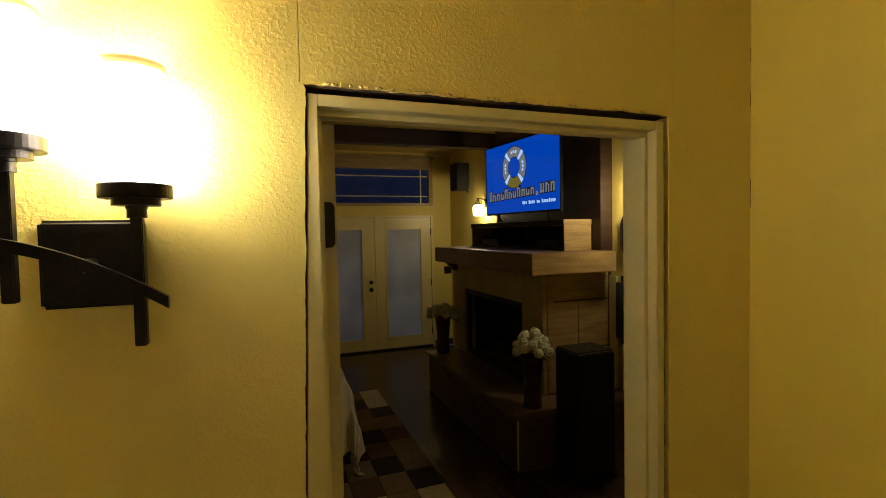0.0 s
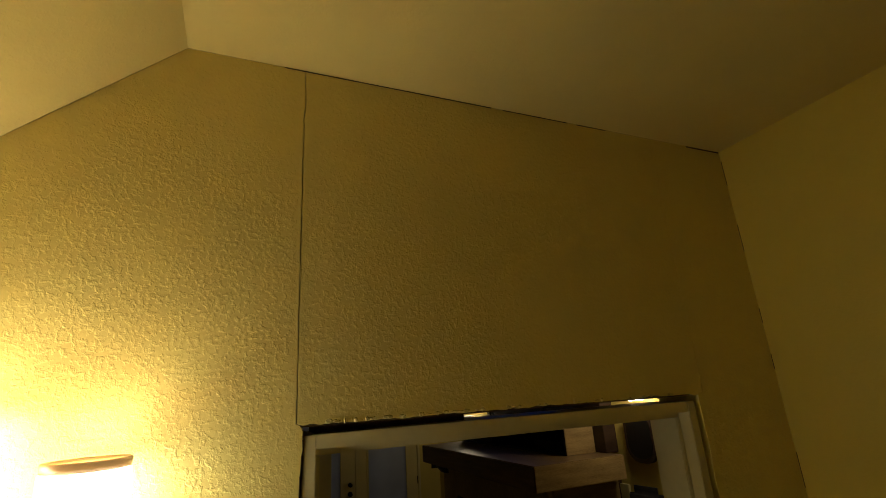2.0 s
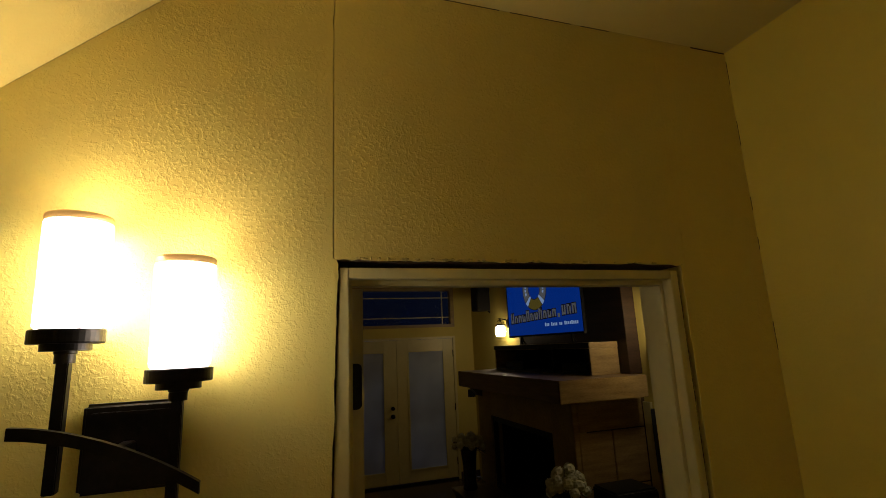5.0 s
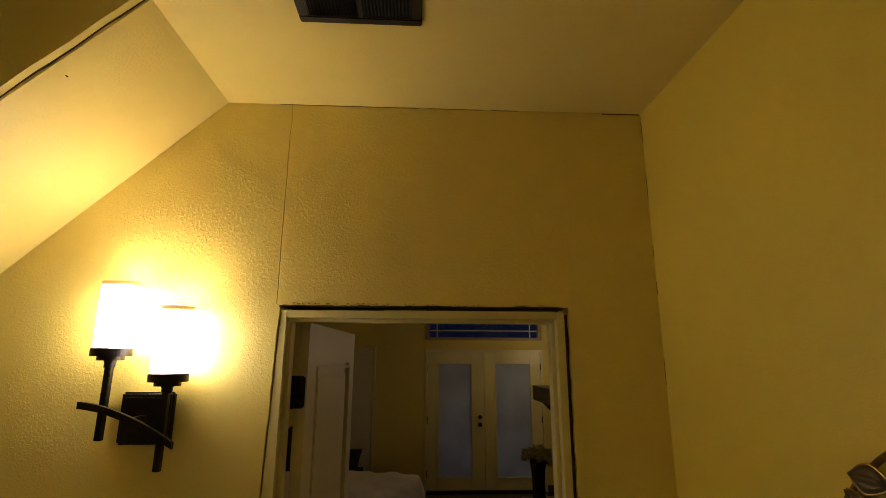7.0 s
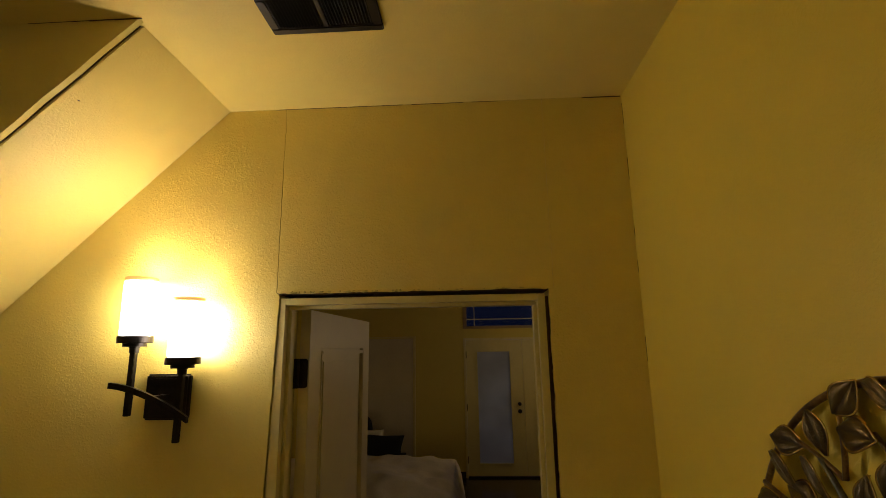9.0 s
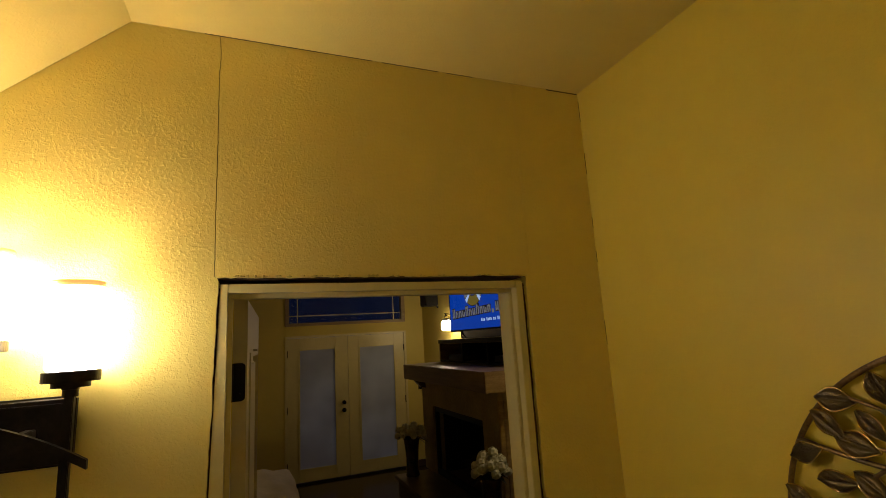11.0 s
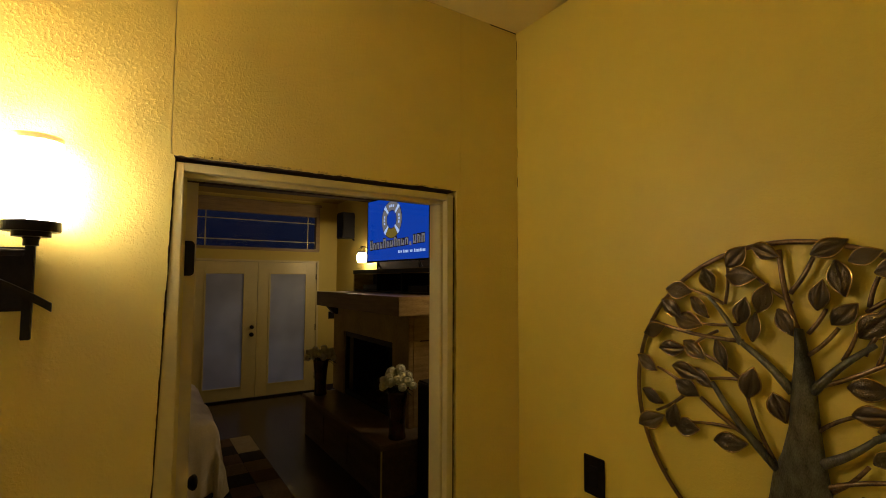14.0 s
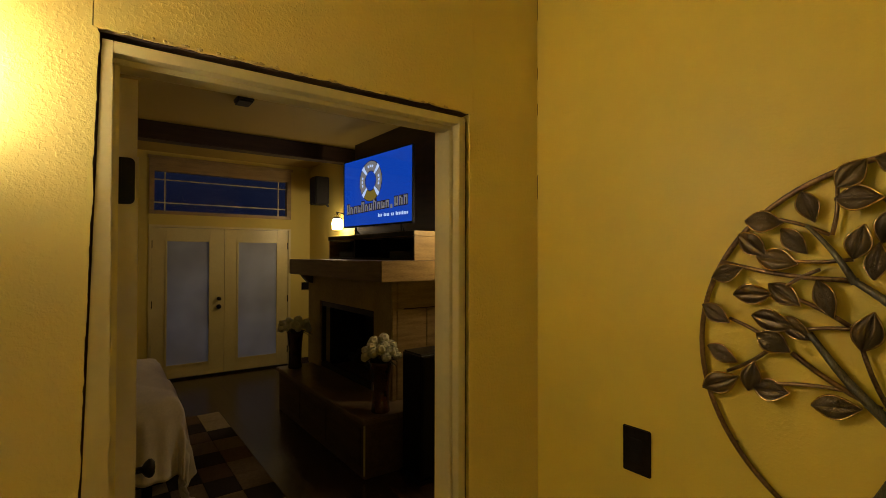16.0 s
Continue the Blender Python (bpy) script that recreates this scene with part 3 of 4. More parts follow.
for i in range(STEPS):
    a = 2 * math.pi * i / STEPS
    rr = []
    for k in range(8):
        c = 2 * math.pi * k / 8
        rr.append(ring_bm.verts.new(tp(RC[0] + (RR + 0.60 * math.cos(c)) * math.cos(a), RC[1] + (RR + 0.60 * math.cos(c)) * math.sin(a), 0.0052 * math.sin(c))))
    rings.append(rr)
for i in range(STEPS):
    a, b = rings[i], rings[(i + 1) % STEPS]
    for k in range(8):
        ring_bm.faces.new((a[k], a[(k + 1) % 8], b[(k + 1) % 8], b[k]))
part("ring", ring_bm, TWIG_METAL, tree, smooth=True)

trunk_bm = bmesh.new()
rows = []
TRUNK = ((3.4, 18.5, 0.6), (3.5, 15.0, 1.0), (3.7, 11.0, 1.5), (3.7, 5.5, 2.3), (3.5, -3.0, 2.9), (3.0, -9.0, 4.0), (2.4, -14.0, 5.3), (2.2, -20.0, 6.3), (1.2, -25.5, 7.8), (-0.2, -29.5, 10.0), (-0.8, -32.5, 12.5), (0.0, -35.0, 14.0), (1.2, -37.4, 13.5))
for u, v, w in TRUNK:
    row = []
    for k in range(12):
        a = math.pi * k / 11
        wob = 1 + 0.06 * noise.noise(Vector((u + k, v * 0.4, 2)))
        row.append(trunk_bm.verts.new(tp(u - w * math.cos(a) * wob, v + 0.5 * noise.noise(Vector((k, v, 7))), 0.004 + 0.022 * math.sin(a) * min(1.0, 3.0 / w + 0.35))))
    row += [trunk_bm.verts.new(tp(u - w * math.cos(a) * 0.98, v, -0.002)) for a in (math.pi, 0)]
    rows.append(row)
for a, b in zip(rows, rows[1:]):
    for k in range(len(a)):
        j = (k + 1) % len(a)
        trunk_bm.faces.new((a[k], b[k], b[j], a[j]))
trunk_bm.faces.new(rows[0])
trunk_bm.faces.new(rows[-1][::-1])
part("trunk", trunk_bm, TRUNK_METAL, tree, "grey-green textured trunk", True)


def twig(u0, v0, u1, v1, w):
    """A hammered bar from the trunk outwards, w centimetres thick."""
    if w < 1.4:
        w *= 1.2
        more = 0.9 / math.hypot(u1 - u0, v1 - v0)
        u0, v0, u1, v1 = u0 - more * (u1 - u0), v0 - more * (v1 - v0), u1 + more * (u1 - u0), v1 + more * (v1 - v0)
    pts = []
    bow = 0.04 * (1 if (u0 + v1) % 2 > 1 else -1) * math.hypot(u1 - u0, v1 - v0)
    for i in range(7):
        t = i / 6
        s = math.sin(math.pi * t) * bow
        d = Vector((u1 - u0, v1 - v0)).normalized()
        pts.append(tp(u0 + (u1 - u0) * t - d.y * s, v0 + (v1 - v0) * t + d.x * s, 0.009 if w > 1.4 else 0.005))
    part("branch", tube(pts, w / 200, 8, radius_end=w / 200 * (0.55 if w > 1.4 else 0.85)), TRUNK_METAL if w > 1.4 else TWIG_METAL, tree, smooth=True)


def leaf_meshes():
    """A cupped leaf with a folded midrib, one long, and the raised rim of it."""
    out, rim = bmesh.new(), bmesh.new()
    n = 10
    front, back, edge = [], [], []
    for i in range(n + 1):
        t = i / n
        w = 0.272 * math.sin(math.pi * t ** 0.88) ** 1.02 if 0 < i < n else 0.004
        row = []
        for k, off in ((-1, 0.02), (-0.55, 0.10), (-0.1, 0.075), (0, -0.01), (0.1, 0.075), (0.55, 0.10), (1, 0.02)):
            row.append(Vector((t - 0.5, k * w, off + 0.05 * math.sin(math.pi * t))))
        front.append([out.verts.new(p) for p in row])
        back.append([out.verts.new(p - Vector((0, 0, 0.022))) for p in row])
        edge.append((row[0], row[-1]))
    for i in range(n):
        for k in range(6):
            out.faces.new((front[i][k], front[i + 1][k], front[i + 1][k + 1], front[i][k + 1]))
            out.faces.new((back[i][k], back[i][k + 1], back[i + 1][k + 1], back[i + 1][k]))
        for k in (0, 6):
            out.faces.new((front[i][k], back[i][k], back[i + 1][k], front[i + 1][k]))
    for i in (0, n):
        for k in range(6):
            out.faces.new((front[i][k], front[i][k + 1], back[i][k + 1], back[i][k]))
    loop = [e[0] for e in edge] + [e[1] for e in edge[::-1]]
    tube(loop, 0.024, 5, bm=rim)
    return mesh_of("leaf", out, LEAF_METAL, True), mesh_of("rim", rim, RIM_GLINT_METAL, True)


LEAF_ME, RIM_ME = leaf_meshes()
leaf_rng = random.Random(5)


def leaf(u, v, size, turn):
    """A leaf of size centimetres at u, v, its length turned from the horizontal."""
    ob = new("leaf", LEAF_ME)
    ob.parent = tree
    local = tp(u, v, 0.003 + leaf_rng.random() * 0.006) - Vector((TX, TY, TZ))
    face = Matrix(((0, 0, -1), (-1, 0, 0), (0, 1, 0))).to_4x4()
    tilt = pose(0, 0, 0, leaf_rng.uniform(-20, 20), leaf_rng.uniform(-7, 7), turn)
    size *= 0.0104
    ob.matrix_basis = Matrix.Translation(local) @ face @ tilt @ Matrix.Diagonal((size, size * leaf_rng.uniform(1.0, 1.25), size, 1))
    r = new("rim", RIM_ME)
    r.parent = ob


leaf(-9.2, 35.0, 6.4, 48.8)
leaf(-2.6, 36.1, 6.5, -24.6)
leaf(9.6, 36.3, 6.9, 24.7)
leaf(15.5, 34.2, 5.7, 19.4)
leaf(19.8, 31.6, 6.2, 15.8)
leaf(-16.1, 29.2, 6.5, -70.2)
leaf(-8.1, 30.1, 7.2, -2.4)
leaf(-24.1, 26.5, 6.8, -5.0)
leaf(-18.5, 22.3, 6.6, -49.3)
leaf(-26.2, 21.7, 7.0, -42.1)
leaf(-31.3, 15.3, 6.9, 21.3)
leaf(-21.7, 18.2, 7.5, -11.6)
leaf(-3.7, 25.1, 7.1, 70.3)
leaf(-8.1, 21.9, 6.5, 74.9)
leaf(-5.5, 18.2, 6.8, 84.1)
leaf(1.0, 19.8, 6.4, -61.8)
leaf(7.5, 26.1, 6.6, 76.8)
leaf(11.3, 29.7, 7.6, -77.8)
leaf(11.7, 22.3, 6.3, 45.6)
leaf(16.4, 20.4, 7.3, 46.7)
leaf(21.6, 24.4, 5.9, 47.1)
leaf(24.8, 28.5, 4.3, 24.8)
leaf(-26.3, 10.9, 7.4, 4.6)
leaf(-20.4, 11.0, 7.0, -35.1)
leaf(-13.2, 10.7, 7.5, -69.6)
leaf(-33.8, 5.9, 6.7, -32.3)
leaf(-22.4, 5.4, 7.8, -12.6)
leaf(-18.4, 4.2, 6.8, -34.2)
leaf(-22.4, 0.8, 6.5, -27.3)
leaf(-7.0, 5.0, 7.5, 75.4)
leaf(-32.6, -3.2, 6.7, -23.9)
leaf(-33.0, -9.7, 7.9, 27.9)
leaf(-26.7, -7.2, 6.5, 79.4)
leaf(-22.9, -9.5, 6.5, 2.6)
leaf(-11.8, -10.1, 7.6, 8.3)
leaf(-1.2, 0.3, 6.6, -70.5)
leaf(24.6, 17.6, 5.2, 16.7)
leaf(22.1, 11.3, 6.1, 30.3)
leaf(15.1, 7.4, 6.9, 2.5)
leaf(15.6, 2.5, 6.9, 10.0)
leaf(23.9, -0.3, 5.0, -21.0)
leaf(17.3, -5.4, 5.3, 34.3)
leaf(19.8, -7.5, 6.3, 31.4)
leaf(24.2, -10.3, 5.4, -9.6)
leaf(16.0, -16.0, 6.8, -34.9)
twig(1.8, 4.4, -9.2, 14.6, 2.2)
twig(-9.2, 14.6, -15.8, 24.6, 1.2)
twig(-9.2, 14.6, -31.9, 17.8, 0.9)
twig(-10.0, 18.5, -19.2, 18.3, 0.7)
twig(-13.5, 23.7, -22.2, 27.0, 0.7)
twig(-12.2, 24.2, -11.5, 31.8, 0.7)
twig(1.6, 24.7, -4.9, 30.2, 0.7)
twig(3.4, 17.5, 0.2, 35.4, 1.1)
twig(2.4, 27.1, 6.4, 34.2, 0.9)
twig(-1.7, -13.4, -16.0, 3.6, 2.2)
twig(-6.0, -8.7, -18.4, -1.4, 1.0)
twig(-9.8, -6.9, -23.4, -8.4, 0.7)
twig(-8.4, 5.1, -18.3, 3.7, 0.7)
twig(-10.5, 6.1, -18.3, 10.2, 0.8)
twig(-15.0, 16.0, -19.8, 12.9, 0.7)
twig(-24.4, -1.9, -30.9, -6.5, 0.8)
twig(-23.3, 1.1, -30.3, 4.6, 0.7)
twig(-2.8, -11.2, -7.6, 0.9, 0.8)
twig(5.4, 5.0, 16.4, 16.4, 2.0)
twig(6.8, 6.7, 21.7, 16.1, 0.9)
twig(5.5, 13.6, 9.9, 18.6, 0.8)
twig(5.5, 18.4, 8.0, 22.4, 0.8)
twig(11.2, 13.4, 13.4, 18.8, 0.7)
twig(16.7, 13.2, 17.6, 16.8, 0.7)
twig(15.9, 23.3, 22.4, 27.5, 0.8)
twig(15.9, 24.7, 17.1, 29.1, 0.8)
twig(6.7, -9.6, 15.6, -2.2, 2.2)
twig(15.6, -2.2, 23.7, 2.0, 1.5)
twig(6.7, -2.6, 11.7, 1.0, 0.8)
twig(8.6, -14.4, 13.7, -8.5, 0.8)
twig(5.2, -15.6, 18.4, -9.7, 0.9)
twig(16.8, -0.1, 26.1, 10.7, 0.9)
twig(20.2, 4.1, 25.0, 4.9, 0.7)
twig(18.4, -9.3, 25.9, -6.5, 0.8)
# the far side of the crown
for i in range(16):
    a = radians(-62 + i * 7.6)
    rad = 30 if i % 2 else 36
    leaf(RC[0] + rad * math.cos(a), RC[1] + rad * math.sin(a), 6.5, math.degrees(a) + (50 if i % 3 else -40))
    if i % 2:
        twig(RC[0] + 22 * math.cos(a), RC[1] + 20 * math.sin(a), RC[0] + rad * math.cos(a), RC[1] + rad * math.sin(a), 0.8)
for a in (35, 140, 215, 320):
    u, v = RC[0] + RR * math.cos(radians(a)), RC[1] + RR * math.sin(radians(a))
    part("wall_spacer", tube([tp(u, v, 0), tp(u, v, -0.014)], 0.003, 8), TWIG_METAL, tree)

# ---- the bedroom's shell ----
BW, BE, BN, BH = -2.4, 2.70, 6.95, 2.98
solid("ceiling_bedroom", box(BW, BE, N1, BN, BH, BH + 0.1), PAINT_CEILING_DIMMED, "mustard bedroom ceiling, dimness put into its colour", "ceiling")
solid("wall_bedroom_east", box(BE, BE + 0.12, N1, BN + 0.15, 0, BH), PAINT_BED_DIMMED, "mustard-yellow bedroom wall beside the fireplace", "wall")
solid("wall_bedroom_west", box(BW - 0.12, BW, N0, BN + 0.15, 0, BH), PAINT_BED_DIMMED, "mustard-yellow bedroom wall by the bed", "wall")
FX0, FX1, FZ = 0.585, 2.405, 2.035
TZ0, TZ1 = 2.175, 2.915
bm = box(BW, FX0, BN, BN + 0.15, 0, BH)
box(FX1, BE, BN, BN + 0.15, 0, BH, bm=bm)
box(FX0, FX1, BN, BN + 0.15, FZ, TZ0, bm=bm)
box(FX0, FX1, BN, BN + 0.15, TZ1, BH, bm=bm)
solid("wall_bedroom_north", bm, PAINT_BED_DIMMED, "mustard-yellow bedroom wall around the french doors", "wall")
bm = box(-4, 8, 9.0, 9.1, 2.27, 6.0)
solid("backdrop", bm, glow("night_blue_distance", (0.0015, 0.0034, 0.013), 1.0), "deep blue evening distance beyond the window", "backdrop")
solid("ground", box(-30, 30, 7.1, 60, -0.15, -0.05), STONE, "dark ground outside the french doors", "ground")
solid("beam", box(BW, BE, 5.33, 5.50, 2.797, BH, 0.006), BEAM, "dark-stained wooden ceiling beam", "beam")

fd = thing("door_2", (1.49, BN, 0), "pair of cream french doors with frosted glass, closed", "door", kind="structure")
part("frame_post", box(FX0, FX0 + 0.035, BN - 0.012, BN + 0.1, 0, FZ, 0.003), CREAM, fd)
part("frame_post", box(FX1 - 0.035, FX1, BN - 0.012, BN + 0.1, 0, FZ, 0.003), CREAM, fd)
part("frame_head", box(FX0 + 0.0355, FX1 - 0.0355, BN - 0.011, BN + 0.1, FZ - 0.03, FZ, 0.003), CREAM, fd)
part("threshold", box(FX0 + 0.0355, FX1 - 0.0355, BN - 0.02, BN + 0.1, 0, 0.025, 0.003), BRONZE, fd, "dark metal threshold")
for x0, x1, g0, g1 in ((0.622, 1.488, 0.782, 1.306), (1.492, 2.368, 1.658, 2.214)):
    leaf_ob = part("door_leaf", box(x0, g0, BN + 0.008, BN + 0.052, 0.028, 2.002, 0.002), CREAM, fd)
    part("stile", box(g1, x1, BN + 0.008, BN + 0.052, 0.028, 2.002, 0.002), CREAM, leaf_ob)
    part("rail", box(g0 + 0.0004, g1 - 0.0004, BN + 0.0085, BN + 0.052, 1.836, 2.0018, 0.002), CREAM, leaf_ob)
    part("rail", box(g0 + 0.0004, g1 - 0.0004, BN + 0.0085, BN + 0.052, 0.0282, 0.188, 0.002), CREAM, leaf_ob)
    for a0, a1, z0, z1 in ((g0 - 0.012, g0 + 0.014, 0.176, 1.848), (g1 - 0.014, g1 + 0.012, 0.176, 1.848), (g0 + 0.0145, g1 - 0.0145, 1.822, 1.848), (g0 + 0.0145, g1 - 0.0145, 0.176, 0.202)):
        part("glazing_bead", box(a0, a1, BN - 0.002, BN + 0.0095, z0, z1, 0.003), CREAM, leaf_ob)
    part("pane", box(g0 + 0.001, g1 - 0.001, BN + 0.022, BN + 0.030, 0.189, 1.835), FROST, leaf_ob, "frosted pane with pale evening light")
    for z in (0.25, 1.0, 1.78):
        hx = x0 - 0.004 if x0 < 1 else x1 - 0.008
        part("hinge", box(hx, hx + 0.012, BN - 0.006, BN + 0.010, z - 0.05, z + 0.05, 0.002), BLACK, fd, "black hinge")
for z, r in ((1.045, 0.026), (0.935, 0.030)):
    kn = part("deadbolt" if z > 1 else "door_knob", tube([(1.418, BN + 0.008, z), (1.418, BN - 0.012, z)], r, 16), BLACK, fd, "black round lock" if z > 1 else "black door knob", True)
    part("knob", tube([(1.418, BN - 0.012, z), (1.418, BN - 0.03, z), (1.418, BN - 0.055, z)], 0.010, 14, radius_end=0.024), BLACK, kn, smooth=True)

tr = thing("window_1", (1.49, BN, TZ0), "wide transom window in a wood frame, evening blue outside", "window", kind="structure")
for x0, x1, z0, z1 in ((FX0, FX1, TZ0, TZ0 + 0.045), (FX0, FX1, TZ1 - 0.185, TZ1), (FX0, FX0 + 0.06, TZ0 + 0.0455, TZ1 - 0.1855), (FX1 - 0.06, FX1, TZ0 + 0.0455, TZ1 - 0.1855)):
    part("window_frame", box(x0, x1, BN - 0.02, BN + 0.08, z0, z1, 0.003), PINE, tr, "pale wooden frame")
part("casing", box(FX0 - 0.02, FX1 + 0.02, BN - 0.032, BN - 0.0205, TZ1 - 0.03, TZ1 + 0.012, 0.003), PINE, tr, "thin wooden cap")
part("pane", box(FX0 + 0.058, FX1 - 0.058, BN + 0.04, BN + 0.046, TZ0 + 0.044, TZ1 - 0.183), GLASS, tr).visible_shadow = False
gx0, gx1, gz0, gz1 = FX0 + 0.06, FX1 - 0.06, TZ0 + 0.045, TZ1 - 0.185
for z in (gz0 + 0.105, gz1 - 0.105):
    part("muntin", box(gx0, gx1, BN + 0.022, BN + 0.036, z - 0.007, z + 0.007, 0.002), CREAM, tr, "cream window bar")
for x in (gx0 + 0.12, gx1 - 0.12):
    part("muntin", box(x - 0.007, x + 0.007, BN + 0.0215, BN + 0.0355, gz0, gz1, 0.002), CREAM, tr, "cream window bar")

d3 = thing("door_3", (-0.63, BN, 0), "plain white door with a narrow frame, closed", "door", kind="structure")
part("slab", box(-1.07, -0.205, BN - 0.022, BN - 0.0005, 0.01, 2.045, 0.003), WHITE_DOOR, d3)
part("casing", box(-0.200, -0.165, BN - 0.03, BN - 0.0005, 0, 2.075, 0.003), CREAM, d3)
part("casing", box(-1.11, -1.075, BN - 0.03, BN - 0.0005, 0, 2.075, 0.003), CREAM, d3)
part("casing", box(-1.0745, -0.2005, BN - 0.03, BN - 0.0005, 2.05, 2.075, 0.003), CREAM, d3)
for x0, x1 in ((BW, -1.112), (-0.163, FX0 - 0.002), (FX1 + 0.002, BE)):
    solid("baseboard", box(x0, x1, BN - 0.014, BN - 0.0005, 0, 0.09, 0.003), DARK_WOOD, "dark wooden baseboard", "baseboard")
sp = thing("wall_switch", (2.64, BN, 1.175), "dark switch plate beside the french doors", "switch plate")
part("plate", box(2.575, 2.695, BN - 0.006, BN, 1.118, 1.232, 0.002), BRONZE, sp)
part("rocker", box(2.60, 2.63, BN - 0.009, BN - 0.0055, 1.145, 1.205, 0.001), BLACK, sp)
part("rocker", box(2.645, 2.675, BN - 0.009, BN - 0.0055, 1.145, 1.205, 0.001), BLACK, sp)
det = thing("ceiling_speaker", (1.05, 4.08, BH), "small dark square speaker on the bedroom ceiling", "speaker")
part("body", box(0.985, 1.115, 3.99, 4.17, BH - 0.05, BH, 0.012), BLACK, det)
part("grille", box(0.995, 1.105, 4.0, 4.16, BH - 0.054, BH - 0.0495, 0.002), BLACK_CLOTH, det)

# ---- the fireplace ----
fp = thing("fireplace", (2.35, 4.19, 0), "tan plastered fireplace with a raised hearth and a thick oak mantel", "fireplace", kind="structure")
HX, HY0, HY1, HZ = 1.626, 2.975, 5.02, 0.445
CX, CY0, CY1 = 2.013, 3.25, 5.13
hearth = part("hearth", box(HX + 0.02, BE, HY0 + 0.02, HY1 - 0.02, 0, HZ - 0.04, 0.004), HEARTH, fp, "brown panelled hearth front")
part("hearth_slab", box(HX - 0.01, BE, HY0 - 0.01, HY1 + 0.01, HZ - 0.04, HZ, 0.006), STONE, fp, "brown stone hearth slab")
part("corner_trim", box(HX + 0.010, HX + 0.022, HY0 + 0.010, HY0 + 0.022, 0.03, HZ - 0.041, 0.002), CREAM, fp, "pale metal corner strip")
part("side_panel", box(HX + 0.07, 2.32, HY0 + 0.012, HY0 + 0.0195, 0.07, HZ - 0.09, 0.003), HEARTH, hearth)
for k in range(3):
    y0 = HY0 + 0.08 + k * 0.65
    part("front_panel", box(HX + 0.012, HX + 0.0195, y0, y0 + 0.59, 0.07, HZ - 0.09, 0.003), HEARTH, hearth)
FY0, FY1, FT = 3.555, 4.795, 1.155
bm = box(CX, CX + 0.12, CY0, FY0, HZ, 1.43)
box(CX, CX + 0.12, FY1, CY1, HZ, 1.43, bm=bm)
box(CX, CX + 0.12, FY0, FY1, FT, 1.43, bm=bm)
part("surround", bm, PLASTER, fp, "tan plaster surround")
bm = box(CX + 0.1205, BE, CY0 + 0.001, FY0 - 0.05, HZ, 1.43)
box(CX + 0.1205, BE, FY1 + 0.05, CY1, HZ, 1.43, bm=bm)
part("core", bm, DARK_WOOD, fp)
bm = box(2.55, 2.6, FY0 - 0.05, FY1 + 0.05, HZ, FT + 0.02)
box(CX + 0.1205, 2.6, FY0 - 0.0495, FY0 - 0.012, HZ, FT + 0.02, bm=bm)
box(CX + 0.1205, 2.6, FY1 + 0.012, FY1 + 0.0495, HZ, FT + 0.02, bm=bm)
box(CX + 0.1205, 2.55, FY0 - 0.05, FY1 + 0.05, FT + 0.001, FT + 0.02, bm=bm)
part("firebox", bm, SOOT_AND_SHADE, fp, "sooty black firebox")
for y0, y1, z0, z1 in ((FY0, FY1, FT - 0.06, FT), (FY0, FY0 + 0.04, HZ + 0.06, FT - 0.0605), (FY1 - 0.04, FY1, HZ + 0.06, FT - 0.0605), (FY0, FY1, HZ, HZ + 0.0595)):
    part("insert_frame", box(CX + 0.02, CX + 0.06, y0, y1, z0, z1, 0.004), BLACK, fp, "black metal insert frame")
for k in range(4):
    y = 3.85 + k * 0.2
    part("log", tube([(2.28, y - 0.22, HZ + 0.08 + 0.05 * (k % 2)), (2.33, y + 0.2, HZ + 0.09 + 0.04 * (k % 3))], 0.05, 10), SOOT_AND_SHADE, fp, "charred log", True)
# oak boards on the chimney's side, in the lightened oak
SY = CY0 - 0.012
part("side_board", box(CX + 0.003, CX + 0.045, SY, CY0, HZ, 1.43, 0.003), OAK_LIT, fp)
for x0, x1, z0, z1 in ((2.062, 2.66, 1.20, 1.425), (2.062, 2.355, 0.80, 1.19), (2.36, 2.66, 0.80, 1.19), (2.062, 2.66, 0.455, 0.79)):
    part("side_board", box(x0, x1, SY, CY0, z0, z1, 0.004), OAK_LIT, fp)
MX, MY0, MY1, MZ0, MZ1 = 1.837, 3.10, 5.27, 1.432, 1.598
part("mantel", box(MX, 2.62, MY0, MY1, MZ0, MZ1, 0.006), OAK, fp, "thick oak mantel shelf")
part("mantel_cap", box(MX + 0.002, 2.618, MY0 - 0.006, MY0 - 0.0002, MZ0 + 0.002, MZ1 - 0.002, 0.002), OAK_LIT, fp, "oak end board, lightened in colour as lit")
part("corbel", prism([(MX + 0.05, MZ0), (CX, MZ0), (CX, MZ0 - 0.10), (CX - 0.05, MZ0 - 0.09), (MX + 0.07, MZ0 - 0.03)], "y", 5.0, 5.07), DARK_WOOD, fp)
part("chimney_panel", box(2.58, BE, CY0 - 0.02, CY1, MZ1 + 0.001, BH, 0.003), DARK_WOOD, fp, "dark wood panel up to the ceiling")

cab = thing("media_cabinet", (2.45, 4.25, MZ1), "low oak media cabinet with three open black bays on the mantel", "cabinet")
AX, AY0, AY1, AZ = 2.300, 3.345, 5.24, 1.862
part("side", box(AX, 2.575, AY0, AY0 + 0.03, MZ1, AZ - 0.05, 0.003), OAK_LIT, cab, "oak side board, lightened in colour as lit")
part("side", box(AX, 2.575, AY1 - 0.03, AY1, MZ1, AZ - 0.05, 0.003), OAK_LIT, cab)
